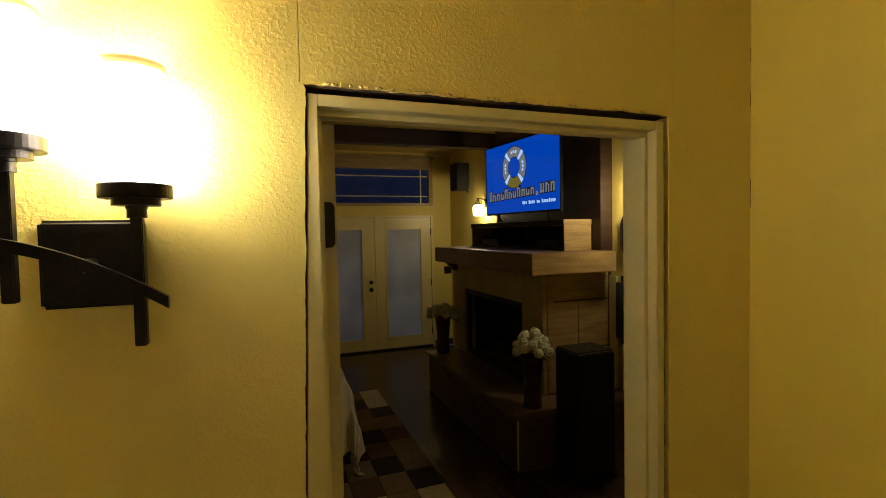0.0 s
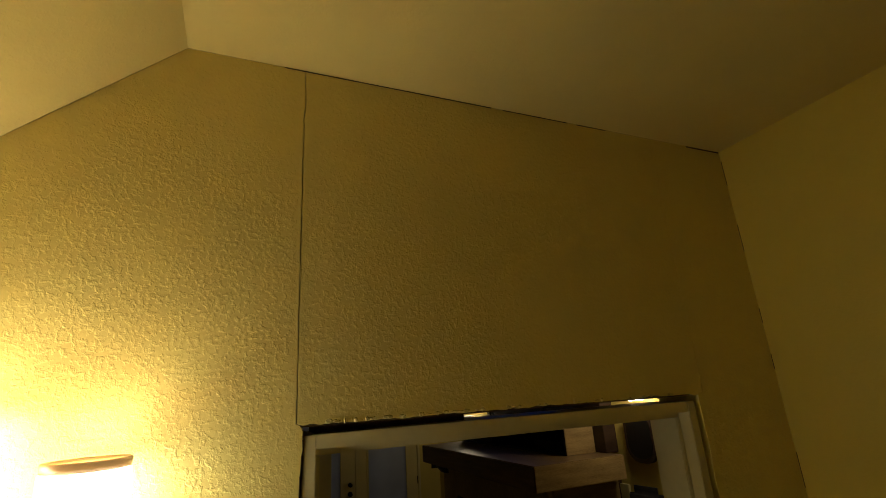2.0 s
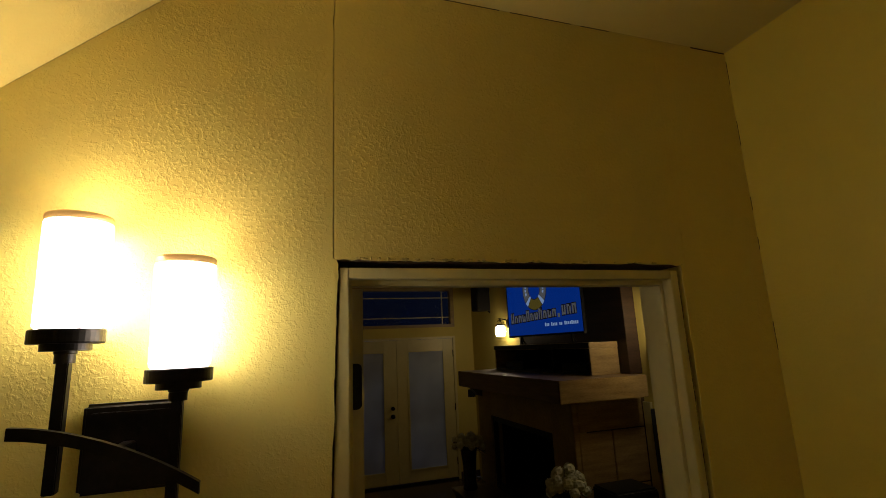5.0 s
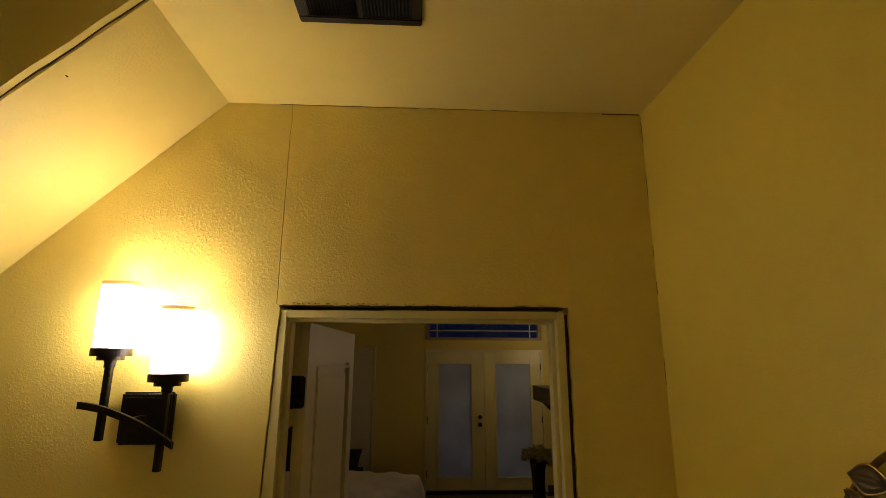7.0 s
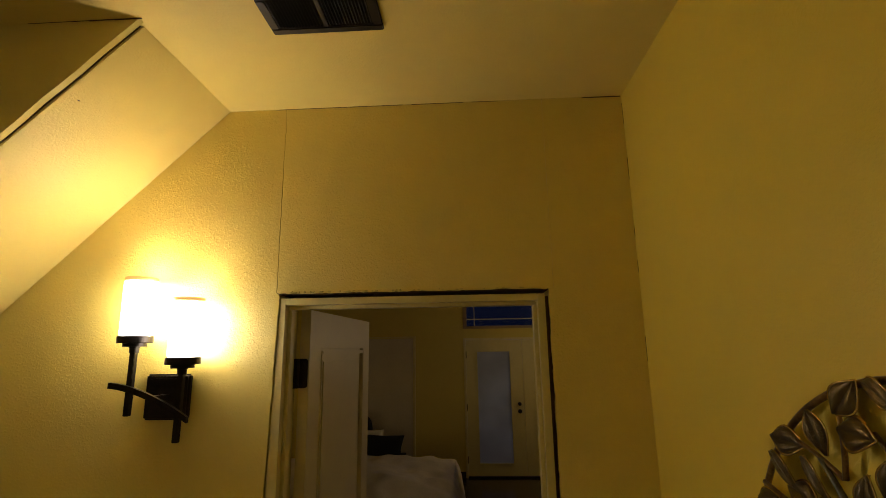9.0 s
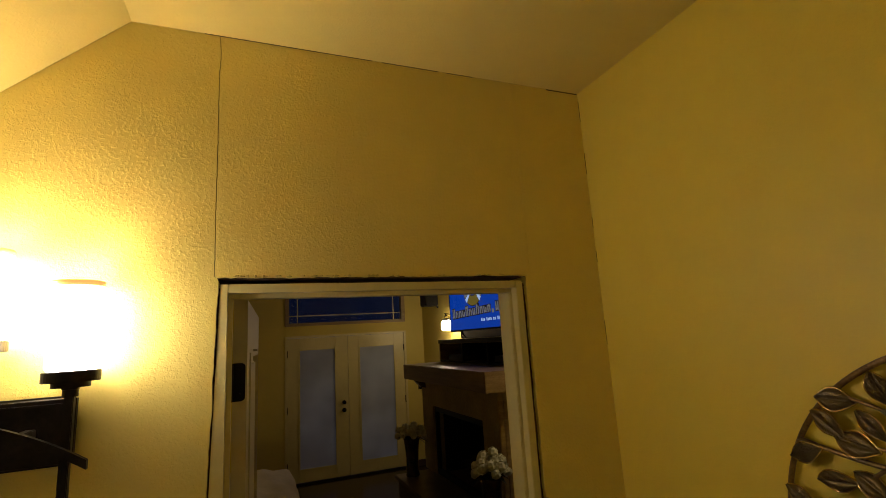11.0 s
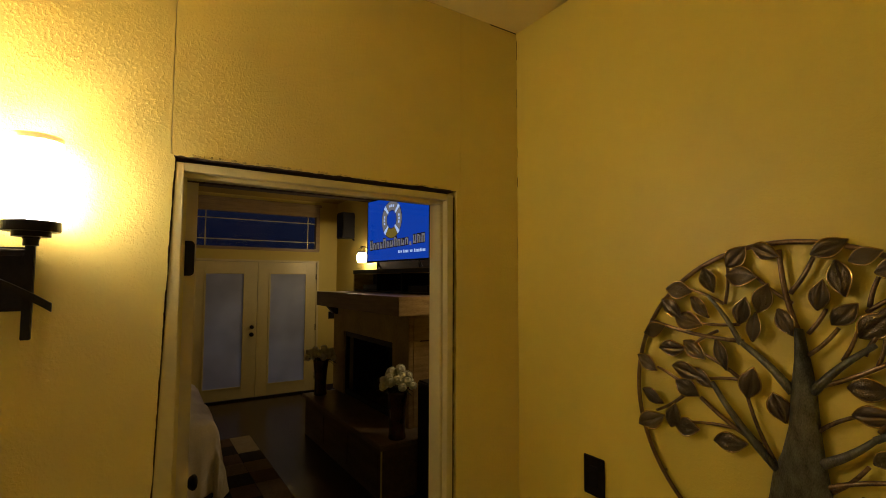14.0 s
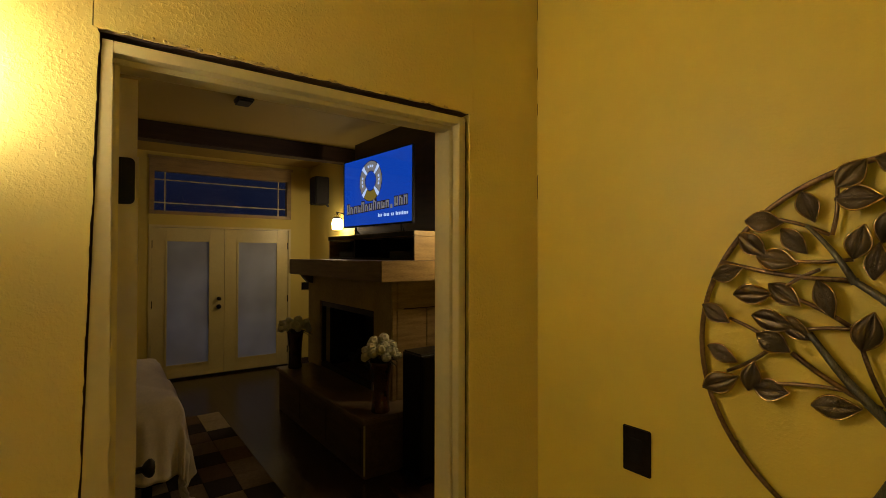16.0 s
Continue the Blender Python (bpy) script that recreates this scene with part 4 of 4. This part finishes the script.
part("top", box(AX - 0.005, 2.575, AY0 - 0.006, AY1 + 0.006, AZ - 0.049, AZ, 0.004), OAK_LIT, cab)
part("top_face", box(AX - 0.009, AX - 0.0055, AY0, AY1, AZ - 0.045, AZ - 0.002, 0.001), BLACK, cab, "black front edge")
part("floor_board", box(AX + 0.002, 2.575, AY0 + 0.0305, AY1 - 0.0305, MZ1, MZ1 + 0.02, 0.002), BLACK, cab)
part("back", box(2.56, 2.575, AY0 + 0.0305, AY1 - 0.0305, MZ1 + 0.0205, AZ - 0.0495), BLACK, cab)
for y in (3.93, 4.54):
    part("divider", box(AX + 0.002, 2.559, y, y + 0.02, MZ1 + 0.0205, AZ - 0.0495, 0.002), BLACK, cab)
part("front_post", box(AX - 0.004, AX - 0.0005, AY0 + 0.001, AY0 + 0.03, MZ1 + 0.001, AZ - 0.05, 0.001), BLACK, cab)
for y0, nm in ((3.45, "set_top_box"), (4.62, "receiver")):
    b = thing(nm, (2.45, y0 + 0.2, MZ1 + 0.02), "black electronics box in the media cabinet", "electronics")
    part("case", box(2.335, 2.54, y0, y0 + 0.4, MZ1 + 0.021, MZ1 + 0.085, 0.004), BLACK, b)
    part("front", box(2.331, 2.3352, y0 + 0.01, y0 + 0.39, MZ1 + 0.028, MZ1 + 0.078, 0.001), BLACK, b)

# ---- television ----
tv = thing("television", (2.345, 4.145, AZ), "flat television on two feet showing a blue screen with a lifebuoy", "television")
VX, TY0, TY1, TB, TT = 2.335, 3.515, 4.775, 1.942, 2.672
part("body", box(VX + 0.006, VX + 0.05, TY0 + 0.02, TY1 - 0.02, TB + 0.02, TT - 0.02, 0.01), BLACK, tv)
bez = bmesh.new()
for y0, y1, z0, z1 in ((TY0, TY1, TB, TB + 0.018), (TY0, TY1, TT - 0.008, TT), (TY0, TY0 + 0.008, TB + 0.018, TT - 0.008), (TY1 - 0.008, TY1, TB + 0.018, TT - 0.008)):
    box(VX - 0.004, VX + 0.02, y0, y1, z0, z1, bm=bez)
part("bezel", bez, BLACK, tv, "thin black bezel")
SY0, SY1, SZ0, SZ1 = TY0 + 0.008, TY1 - 0.008, TB + 0.018, TT - 0.008
scr = part("screen", box(VX, VX + 0.005, SY0, SY1, SZ0, SZ1), SCREEN, tv, "glowing blue screen")
SW, SH = SY1 - SY0, SZ1 - SZ0


def on_screen(u0, u1, v0, v1, m, depth=0.0012, name="screen_mark", bevel=0.0):
    """A flat mark on the screen; u from its left, v from its foot, both as parts of one."""
    return part(name, box(VX - depth, VX - 0.0001, SY1 - u1 * SW, SY1 - u0 * SW, SZ0 + v0 * SH, SZ0 + v1 * SH), m, scr)


def arc_mark(cu, cv, r0, r1, a0, a1, m, depth, name):
    pts = []
    for i in range(13):
        a = radians(a0 + (a1 - a0) * i / 12)
        pts.append((SY1 - cu * SW - r1 * math.cos(a), SZ0 + cv * SH + r1 * math.sin(a)))
    for i in range(13):
        a = radians(a1 + (a0 - a1) * i / 12)
        pts.append((SY1 - cu * SW - r0 * math.cos(a), SZ0 + cv * SH + r0 * math.sin(a)))
    part(name, prism(pts, "x", VX - depth, VX - 0.0001), m, scr)


for k in range(4):
    a = 45 + 90 * k
    arc_mark(0.43, 0.64, 0.098, 0.212, a - 1, a + 91, SCREEN_DARK, 0.0006, "ring_outline")
    arc_mark(0.43, 0.64, 0.105, 0.205, a + 9, a + 81, SCREEN_TAN if k == 2 else SCREEN_GREY, 0.0012, "ring_segment")
    arc_mark(0.43, 0.64, 0.100, 0.210, a - 7, a + 7, SCREEN_WHITE, 0.0014, "ring_band")
    if k != 2:
        for j in range(3):
            arc_mark(0.43, 0.64, 0.142, 0.168, a + 26 + 14 * j, a + 36 + 14 * j, SCREEN_WHITE, 0.0018, "ring_writing")
for k in range(15):
    u = 0.045 + k * 0.0605
    tall = 0.15 if k in (0, 4, 7) else 0.10
    base_v = 0.185 + 0.0035 * k
    if k == 11:
        on_screen(u + 0.008, u + 0.036, base_v - 0.02, base_v + 0.035, SCREEN_GREY, name="screen_writing")
        continue
    grow = 1.25 if k > 11 else 1.0
    on_screen(u - 0.003, u + 0.054, base_v - 0.012, base_v + tall * grow + 0.012, SCREEN_DARK, 0.0007, "writing_outline")
    on_screen(u + 0.003, u + 0.019, base_v, base_v + tall * grow, SCREEN_GREY, name="screen_writing")
    on_screen(u + 0.032, u + 0.048, base_v, base_v + tall * grow * (0.8 if k % 2 else 1), SCREEN_GREY, name="screen_writing")
    hv = base_v + tall * grow * (0.75 if k % 3 else 0.05)
    on_screen(u + 0.0192, u + 0.0318, hv, hv + 0.03, SCREEN_GREY, name="screen_writing")
for k in range(20):
    if k in (3, 8, 11):
        continue
    u = 0.545 + k * 0.0205
    on_screen(u, u + 0.014, 0.10, 0.10 + (0.038 if k % 4 else 0.048), SCREEN_WHITE, name="small_writing")
for y in (3.72, 4.56):
    for d in (-1, 1):
        part("foot", tube([(VX + 0.025, y, TB + 0.03), (VX + 0.025 + d * 0.02, y + d * 0.02, TB - 0.03), (VX + 0.045 + d * 0.06, y + d * 0.06, AZ + 0.009)], 0.010, 8), BLACK, tv, "black splayed foot", True)

tv.rotation_euler = (0, 0, radians(5.0))

# ---- lamps, speakers and hangings by the fireplace ----


def jar_sconce(y):
    s = thing("jar_wall_lamp", (BE, y, 2.08), "small black wall lamp with a glowing jar glass", "wall lamp", "lamps beside the fireplace")
    x = BE - 0.13
    part("wall_plate", tube([(BE, y, 2.14), (BE - 0.02, y, 2.14)], 0.055, 20), BLACK, s)
    part("arm", tube([(BE - 0.015, y, 2.15), (BE - 0.05, y, 2.19), (x - 0.02, y, 2.205), (x, y, 2.19), (x, y, 2.16)], 0.007, 8), BLACK, s, smooth=True)
    for dx, dy in ((1, 1), (1, -1), (-1, 1), (-1, -1)):
        part("cage_bar", tube([(x + 0.028 * dx, y + 0.028 * dy, 2.125), (x + 0.03 * dx, y + 0.03 * dy, 2.165), (x + 0.012 * dx, y + 0.012 * dy, 2.185)], 0.0035, 6), BLACK, s)
    part("cap", lathe([(0.066, -0.004), (0.068, 0.004), (0.05, 0.014), (0.02, 0.022)], (x, y, 2.118), 24), BLACK, s)
    part("jar_glass", lathe([(0.001, -0.085), (0.045, -0.083), (0.060, -0.072), (0.066, -0.045), (0.068, 0.0), (0.062, 0.03), (0.047, 0.047), (0.044, 0.055)], (x, y, 2.06), 28), LAMP_SMALL, s, "glowing milk-glass jar", True)


jar_sconce(2.83)
jar_sconce(5.62)

spk = thing("corner_speaker", (BE, 6.2, 2.5), "black loudspeaker bracketed high on the wall", "speaker")
part("case", box(2.46, 2.66, 6.10, 6.33, 2.35, 2.73, 0.012), BLACK, spk)
part("grille", box(2.47, 2.65, 6.088, 6.0995, 2.36, 2.72, 0.004), BLACK_CLOTH, spk)
part("bracket", tube([(2.62, 6.22, 2.42), (2.67, 6.22, 2.36), (BE, 6.22, 2.33)], 0.015, 8), BLACK, spk)

tower = thing("floor_speaker", (2.10, 2.82, 0), "tall black floor-standing loudspeaker beside the hearth", "speaker")
part("case", box(1.94, 2.265, 2.70, 2.955, 0.03, 0.925, 0.012, seg=3), BLACK, tower)
part("grille", box(1.95, 2.255, 2.685, 2.6995, 0.05, 0.91, 0.005), BLACK_CLOTH, tower)
part("plinth", box(1.925, 2.28, 2.68, 2.965, 0, 0.0295, 0.006), BLACK, tower)


def rounded(y0, y1, z0, z1, r, cut=None):
    pts = []
    for cy, cz, a0 in ((y1 - r, z1 - r, 0), (y0 + r, z1 - r, 90), (y0 + r, z0 + r, 180), (y1 - r, z0 + r, 270)):
        for i in range(9):
            a = radians(a0 + i * 11.25)
            pts.append((cy + r * math.cos(a), cz + r * math.sin(a)))
    return pts


plq = thing("wall_plaque", (BE, 2.95, 1.73), "dark brown rounded plaque on the wall under the lamp", "plaque")
part("board", prism(rounded(2.81, 3.10, 1.545, 1.91, 0.12), "x", BE - 0.035, BE), DARK_WOOD, plq)
part("inset", prism(rounded(2.84, 3.07, 1.575, 1.88, 0.10), "x", BE - 0.042, BE - 0.0352), BLACK, plq, "black inset")
bag = thing("hanging_bag", (BE, 2.95, 1.4), "black cloth bag hanging on the wall", "bag")
bm = box(BE - 0.11, BE - 0.001, 2.80, 3.115, 0.85, 1.395, 0.05, seg=4)
for v in bm.verts:
    v.co += Vector((0.012, 0.012, 0.012)) * noise.noise(v.co * 9)
    v.co.x = min(v.co.x, BE - 0.001)
part("body", bm, BLACK_CLOTH, bag, smooth=True)
# pale upright strip between the chimney and the bag
solid("pale_strip", box(2.655, 2.675, 3.135, 3.225, HZ + 0.0, 1.385, 0.003), CREAM, "narrow pale upright strip beside the chimney", "board", kind="")

# ---- vases with flowers on the hearth ----


def vase(cx, cy, seed, spread, low):
    rng = random.Random(seed)
    v = thing("flower_vase", (cx, cy, HZ), "tall dark glazed vase on the hearth", "vase", "vases on the hearth")
    part("vase", lathe([(0.068, 0.0), (0.074, 0.008), (0.068, 0.05), (0.066, 0.14), (0.072, 0.26), (0.084, 0.36), (0.088, 0.385), (0.081, 0.385), (0.07, 0.32), (0.001, 0.30)], (cx, cy, HZ), 32), VASE, v, smooth=True)
    part("glaze_mark", tube([(cx - 0.069, cy - 0.012, HZ + 0.17), (cx - 0.069, cy - 0.016, HZ + 0.20), (cx - 0.071, cy - 0.010, HZ + 0.235)], 0.003, 6), STONE, v, "pale scratched mark")
    f = thing("flower_bunch", (cx, cy, HZ + 0.38), "bunch of cream round flowers with green leaves in a vase", "flowers", "flowers on the hearth")
    n = 20
    for i in range(n):
        a = i * 2.39996
        h = (i + 0.5) / n
        r = spread * math.sqrt(1 - (1 - h) ** 2) if h < 0.5 else spread * math.sqrt(h)
        z = HZ + 0.415 + (1 - h) * low
        c = Vector((cx + r * math.cos(a), cy + r * math.sin(a), z + rng.uniform(-0.012, 0.012)))
        part("stem", tube([(cx + 0.25 * r * math.cos(a), cy + 0.25 * r * math.sin(a), HZ + 0.36), (cx + 0.6 * r * math.cos(a), cy + 0.6 * r * math.sin(a), (HZ + 0.38 + c.z) / 2), c], 0.0025, 5), FOLIAGE, f, "thin green stem")
        b = bmesh.new()
        size = rng.uniform(0.030, 0.044)
        bmesh.ops.create_icosphere(b, subdivisions=2, radius=size * 0.86, matrix=Matrix.Translation(c))
        for k in range(26):
            t = 1 - 2 * (k + 0.5) / 26
            p = k * 2.39996
            q = math.sqrt(max(0, 1 - t * t))
            d = Vector((q * math.cos(p), q * math.sin(p), t))
            u = d.orthogonal().normalized()
            w = d.cross(u)
            o = c + d * size * rng.uniform(0.75, 1.0)
            s = size * rng.uniform(0.34, 0.5)
            vs = [b.verts.new(o + s * (u * x + w * y) + d * s * z2) for x, y, z2 in ((-1, 0, 0.25), (0, -1, 0.1), (1, 0, 0.25), (0, 1, 0.1))]
            mid = b.verts.new(o - d * s * 0.25)
            for e in range(4):
                b.faces.new((vs[e], vs[(e + 1) % 4], mid))
        part("bloom", b, PETAL, f, "cream round bloom", True)
    for i in range(16):
        a, e = rng.uniform(0, 6.28), rng.uniform(-0.2, 0.7)
        o = Vector((cx, cy, HZ + 0.40))
        d = Vector((math.cos(a), math.sin(a), e)).normalized()
        w = d.cross(Vector((0, 0, 1))).normalized()
        ln = spread * rng.uniform(0.75, 1.1)
        b = bmesh.new()
        rowp = []
        for k in range(6):
            t = k / 5
            wd = 0.018 * math.sin(math.pi * (0.12 + 0.88 * t))
            c = o + d * (0.03 + ln * t) - Vector((0, 0, 0.05 * t * t))
            rowp.append([b.verts.new(c - w * wd), b.verts.new(c + Vector((0, 0, -0.004))), b.verts.new(c + w * wd)])
        for lo, hi in zip(rowp, rowp[1:]):
            b.faces.new((lo[0], lo[1], hi[1], hi[0]))
            b.faces.new((lo[1], lo[2], hi[2], hi[1]))
        part("leaf", b, FOLIAGE, f, "dark green leaf")


vase(1.825, 3.085, 2, 0.135, 0.13)
vase(1.775, 4.88, 6, 0.16, 0.085)

# ---- bed, armchair, lamp ----
bed = thing("bed", (-0.45, 4.1, 0), "unmade bed under a puffy cream duvet that hangs to the floor", "bed")
X0, X1, Y0, Y1 = -1.60, 0.50, 3.47, 4.95
part("base", box(X0, X1 - 0.06, Y0 + 0.08, Y1 - 0.08, 0.10, 0.34, 0.01), BLACK, bed, "dark bed base")
for x in (X0 + 0.1, X1 - 0.16):
    for y in (Y0 + 0.16, Y1 - 0.16):
        part("leg", box(x - 0.03, x + 0.03, y - 0.03, y + 0.03, 0, 0.10, 0.004), BLACK, bed)
part("mattress", box(X0, X1 - 0.05, Y0 + 0.05, Y1 - 0.05, 0.3405, 0.60, 0.05, seg=4), PILLOW, bed, smooth=True)
part("headboard", box(X0 - 0.08, X0 - 0.005, Y0, Y1, 0.1, 1.15, 0.03, seg=3), DARK_WOOD, bed)
bm = bmesh.new()
NU, NV = 90, 96
HANG = 0.54
grid = []
for i in range(NU + 1):
    u = X0 + 0.45 + (X1 - X0 - 0.45 + HANG) * i / NU
    row = []
    for j in range(NV + 1):
        v = Y0 - HANG + (Y1 - Y0 + 2 * HANG) * j / NV
        ex, ey = max(0, u - X1), max(0, Y0 - v, v - Y1)
        sy = -1 if v < Y0 else 1
        e = math.hypot(ex, ey)
        x, y = min(u, X1), min(max(v, Y0), Y1)
        puff = 0.05 * noise.noise(Vector((u * 2.3, v * 2.3, 1))) + 0.026 * noise.noise(Vector((u * 6, v * 6, 4)))
        along = u if ey > ex else v
        across = math.atan2(ey, ex + 1e-6) if ex > 0 and ey > 0 else 0
        fold = 0.034 * math.sin(along * 21 + 5 * across + 2 * noise.noise(Vector((along * 2, across, 3)))) + 0.016 * math.sin(along * 47 + 9 * across + 3 * noise.noise(Vector((along * 3, 7, across))))
        inner = min(X1 - x, y - Y0, Y1 - y, 0.35) / 0.35 if e == 0 else 0
        z = 0.69 + 0.10 * math.sin(inner * math.pi / 2) + puff
        if e > 0:
            down = e * 0.93
            out_by = 0.045 * math.sin(min(1, e / 0.16) * math.pi / 2) + 0.035 * (e / HANG) ** 1.5 + fold * (e / HANG)
            z = 0.69 - down + puff * (1 - min(1, e / 0.3))
            x += out_by * ex / e
            y += sy * out_by * ey / e
        row.append(bm.verts.new((x, y, max(0.03 + 0.01 * noise.noise(Vector((u * 5, v * 5, 0))), z))))
    grid.append(row)
for i in range(NU):
    for j in range(NV):
        bm.faces.new((grid[i][j], grid[i + 1][j], grid[i + 1][j + 1], grid[i][j + 1]))
dv = part("duvet", bm, DUVET, bed, "rumpled cream duvet", True)
sol = dv.modifiers.new("thick", "SOLIDIFY")
sol.thickness = 0.02


def cushion(name, at, size, turn, m, label, tilt=20):
    b = bmesh.new()
    n = 14
    for side in (1, -1):
        g = []
        for i in range(n + 1):
            r = []
            for j in range(n + 1):
                u, v = 2 * i / n - 1, 2 * j / n - 1
                k = (1 - abs(u) ** 2.6) * (1 - abs(v) ** 2.6)
                pin = 1 - 0.07 * (1 - abs(u)) * abs(v) - 0.07 * (1 - abs(v)) * abs(u)
                r.append(b.verts.new((u * size[0] / 2 * pin, side * size[2] / 2 * max(0, k) ** 0.55 + 0.006 * noise.noise(Vector((u * 3, v * 3, side))), v * size[1] / 2 * pin)))
            g.append(r)
        for i in range(n):
            for j in range(n):
                b.faces.new((g[i][j], g[i + 1][j], g[i + 1][j + 1], g[i][j + 1]))
    bmesh.ops.remove_doubles(b, verts=b.verts, dist=0.004)
    ob = tagged(new(name, mesh_of(name, b, m, True)), label, "cushion")
    ob.matrix_basis = pose(*at, -tilt, 0, turn)
    return ob


ch = thing("chaise_lounge", (-0.80, 6.42, 0), "dark upholstered chaise with a rounded back in the corner", "chaise")
part("seat", box(-1.40, -0.22, 6.08, 6.70, 0.18, 0.42, 0.05, seg=4), BLACK_CLOTH, ch, smooth=True)
part("backrest", prism([(-1.44, 0.30), (-1.44, 0.80), (-1.38, 0.92), (-1.25, 0.97), (-1.02, 0.975), (-0.90, 0.93), (-0.82, 0.83), (-0.79, 0.66), (-0.80, 0.30)], "y", 6.66, 6.84), BLACK_CLOTH, ch)
part("arm", box(-1.52, -1.405, 6.12, 6.80, 0.12, 0.60, 0.04, seg=3), BLACK_CLOTH, ch, smooth=True)
for x in (-1.34, -0.30):
    for y in (6.16, 6.62):
        part("leg", tube([(x, y, 0.2), (x, y, 0.0)], 0.022, 8, radius_end=0.014), DARK_WOOD, ch)
cushion("white_cushion", (-0.86, 6.50, 0.58), (0.56, 0.36, 0.14), 4, PILLOW, "white cushion leaning on the dark chaise", 20)
cushion("dark_cushion", (-0.56, 6.30, 0.555), (0.58, 0.36, 0.14), -8, BLACK_CLOTH, "black cushion leaning on the white cushion", 34)

ns = thing("nightstand", (-1.72, 5.24, 0), "small dark wooden nightstand beside the bed", "nightstand")
part("top", box(-1.98, -1.50, 5.05, 5.45, 0.56, 0.59, 0.005), DARK_WOOD, ns)
part("drawer", box(-1.94, -1.54, 5.085, 5.41, 0.38, 0.5595, 0.004), DARK_WOOD, ns)
part("pull", tube([(-1.53, 5.20, 0.47), (-1.515, 5.25, 0.47), (-1.53, 5.30, 0.47)], 0.006, 8), BRONZE, ns)
for x in (-1.95, -1.55):
    for y in (5.09, 5.39):
        part("leg", box(x - 0.02, x + 0.02, y - 0.02, y + 0.02, 0, 0.3795, 0.003), DARK_WOOD, ns)
lamp = thing("table_lamp", (-1.72, 5.25, 0.59), "lit table lamp with a cloth shade on the nightstand", "table lamp")
part("base", lathe([(0.07, 0), (0.072, 0.012), (0.03, 0.03), (0.022, 0.08), (0.035, 0.14), (0.02, 0.18), (0.008, 0.20), (0.008, 0.27)], (-1.72, 5.25, 0.59), 24), BRONZE, lamp, smooth=True)
part("shade", lathe([(0.12, 0.20), (0.08, 0.36), (0.078, 0.36), (0.118, 0.20)], (-1.72, 5.25, 0.59), 32), LAMP_SHADE, lamp, "glowing cloth shade", True)

# ---- floor boards and the patchwork rug ----
solid("floor", box(BW, BE, N0, BN, -0.1, -0.012), FLOOR_WOOD, "dark wooden bedroom floor", "floor")
floor_ob = bpy.data.objects["floor"]
board_bm = box(-0.0642, 0.0642, -0.9, 0.9, -0.012, 0.0, 0.0006, seg=1)
BOARD = mesh_of("floor_board", board_bm, FLOOR_WOOD)
rb = random.Random(4)
for k in range(int((BE - BW) / 0.129)):
    x = BW + 0.066 + k * 0.129
    y = N0 + 0.02 - rb.uniform(0, 1.2)
    while y < BN:
        y0, y1 = max(y, N0 + 0.002), min(y + 1.8, BN - 0.002)
        if y1 - y0 > 0.05:
            ob = new("floor_board", BOARD)
            ob.parent = floor_ob
            ob.matrix_basis = Matrix.Translation((x, (y0 + y1) / 2, 0)) @ Matrix.Diagonal((1, (y1 - y0 - 0.002) / 1.8, 1, 1))
        y += 1.8
rug = thing("rug", (0.64, 3.8, 0), "patchwork rug of cream, tan, brown and black rectangles", "rug")
RX0, RY0, CW, CL = 0.05, 2.26, 0.21, 0.27
part("backing", box(RX0 - 0.004, RX0 + 5 * CW + 0.004, RY0 - 0.004, RY0 + 11 * CL + 0.004, 0.001, 0.006), RUGS[3], rug)
patch_me = [mesh_of("patch", box(-CW / 2 + 0.002, CW / 2 - 0.002, -CL / 2 + 0.002, CL / 2 - 0.002, 0, 0.007, 0.002, seg=1), m) for m in RUGS]
PATTERN = ((1, 0, 3, 2, 1), (2, 3, 1, 0, 3), (0, 2, 0, 1, 0), (3, 1, 2, 1, 3), (0, 3, 1, 3, 1), (1, 0, 3, 2, 1), (3, 2, 0, 3, 2), (0, 1, 3, 1, 1), (2, 3, 0, 2, 3), (1, 0, 2, 3, 0), (0, 2, 1, 2, 0))
for j, line in enumerate(PATTERN):
    for i, c in enumerate(line):
        p = new("patch", patch_me[c])
        p.parent = rug
        p.location = Vector((RX0 + (i + 0.5) * CW, RY0 + (j + 0.5) * CL, 0.0062)) - rug.location
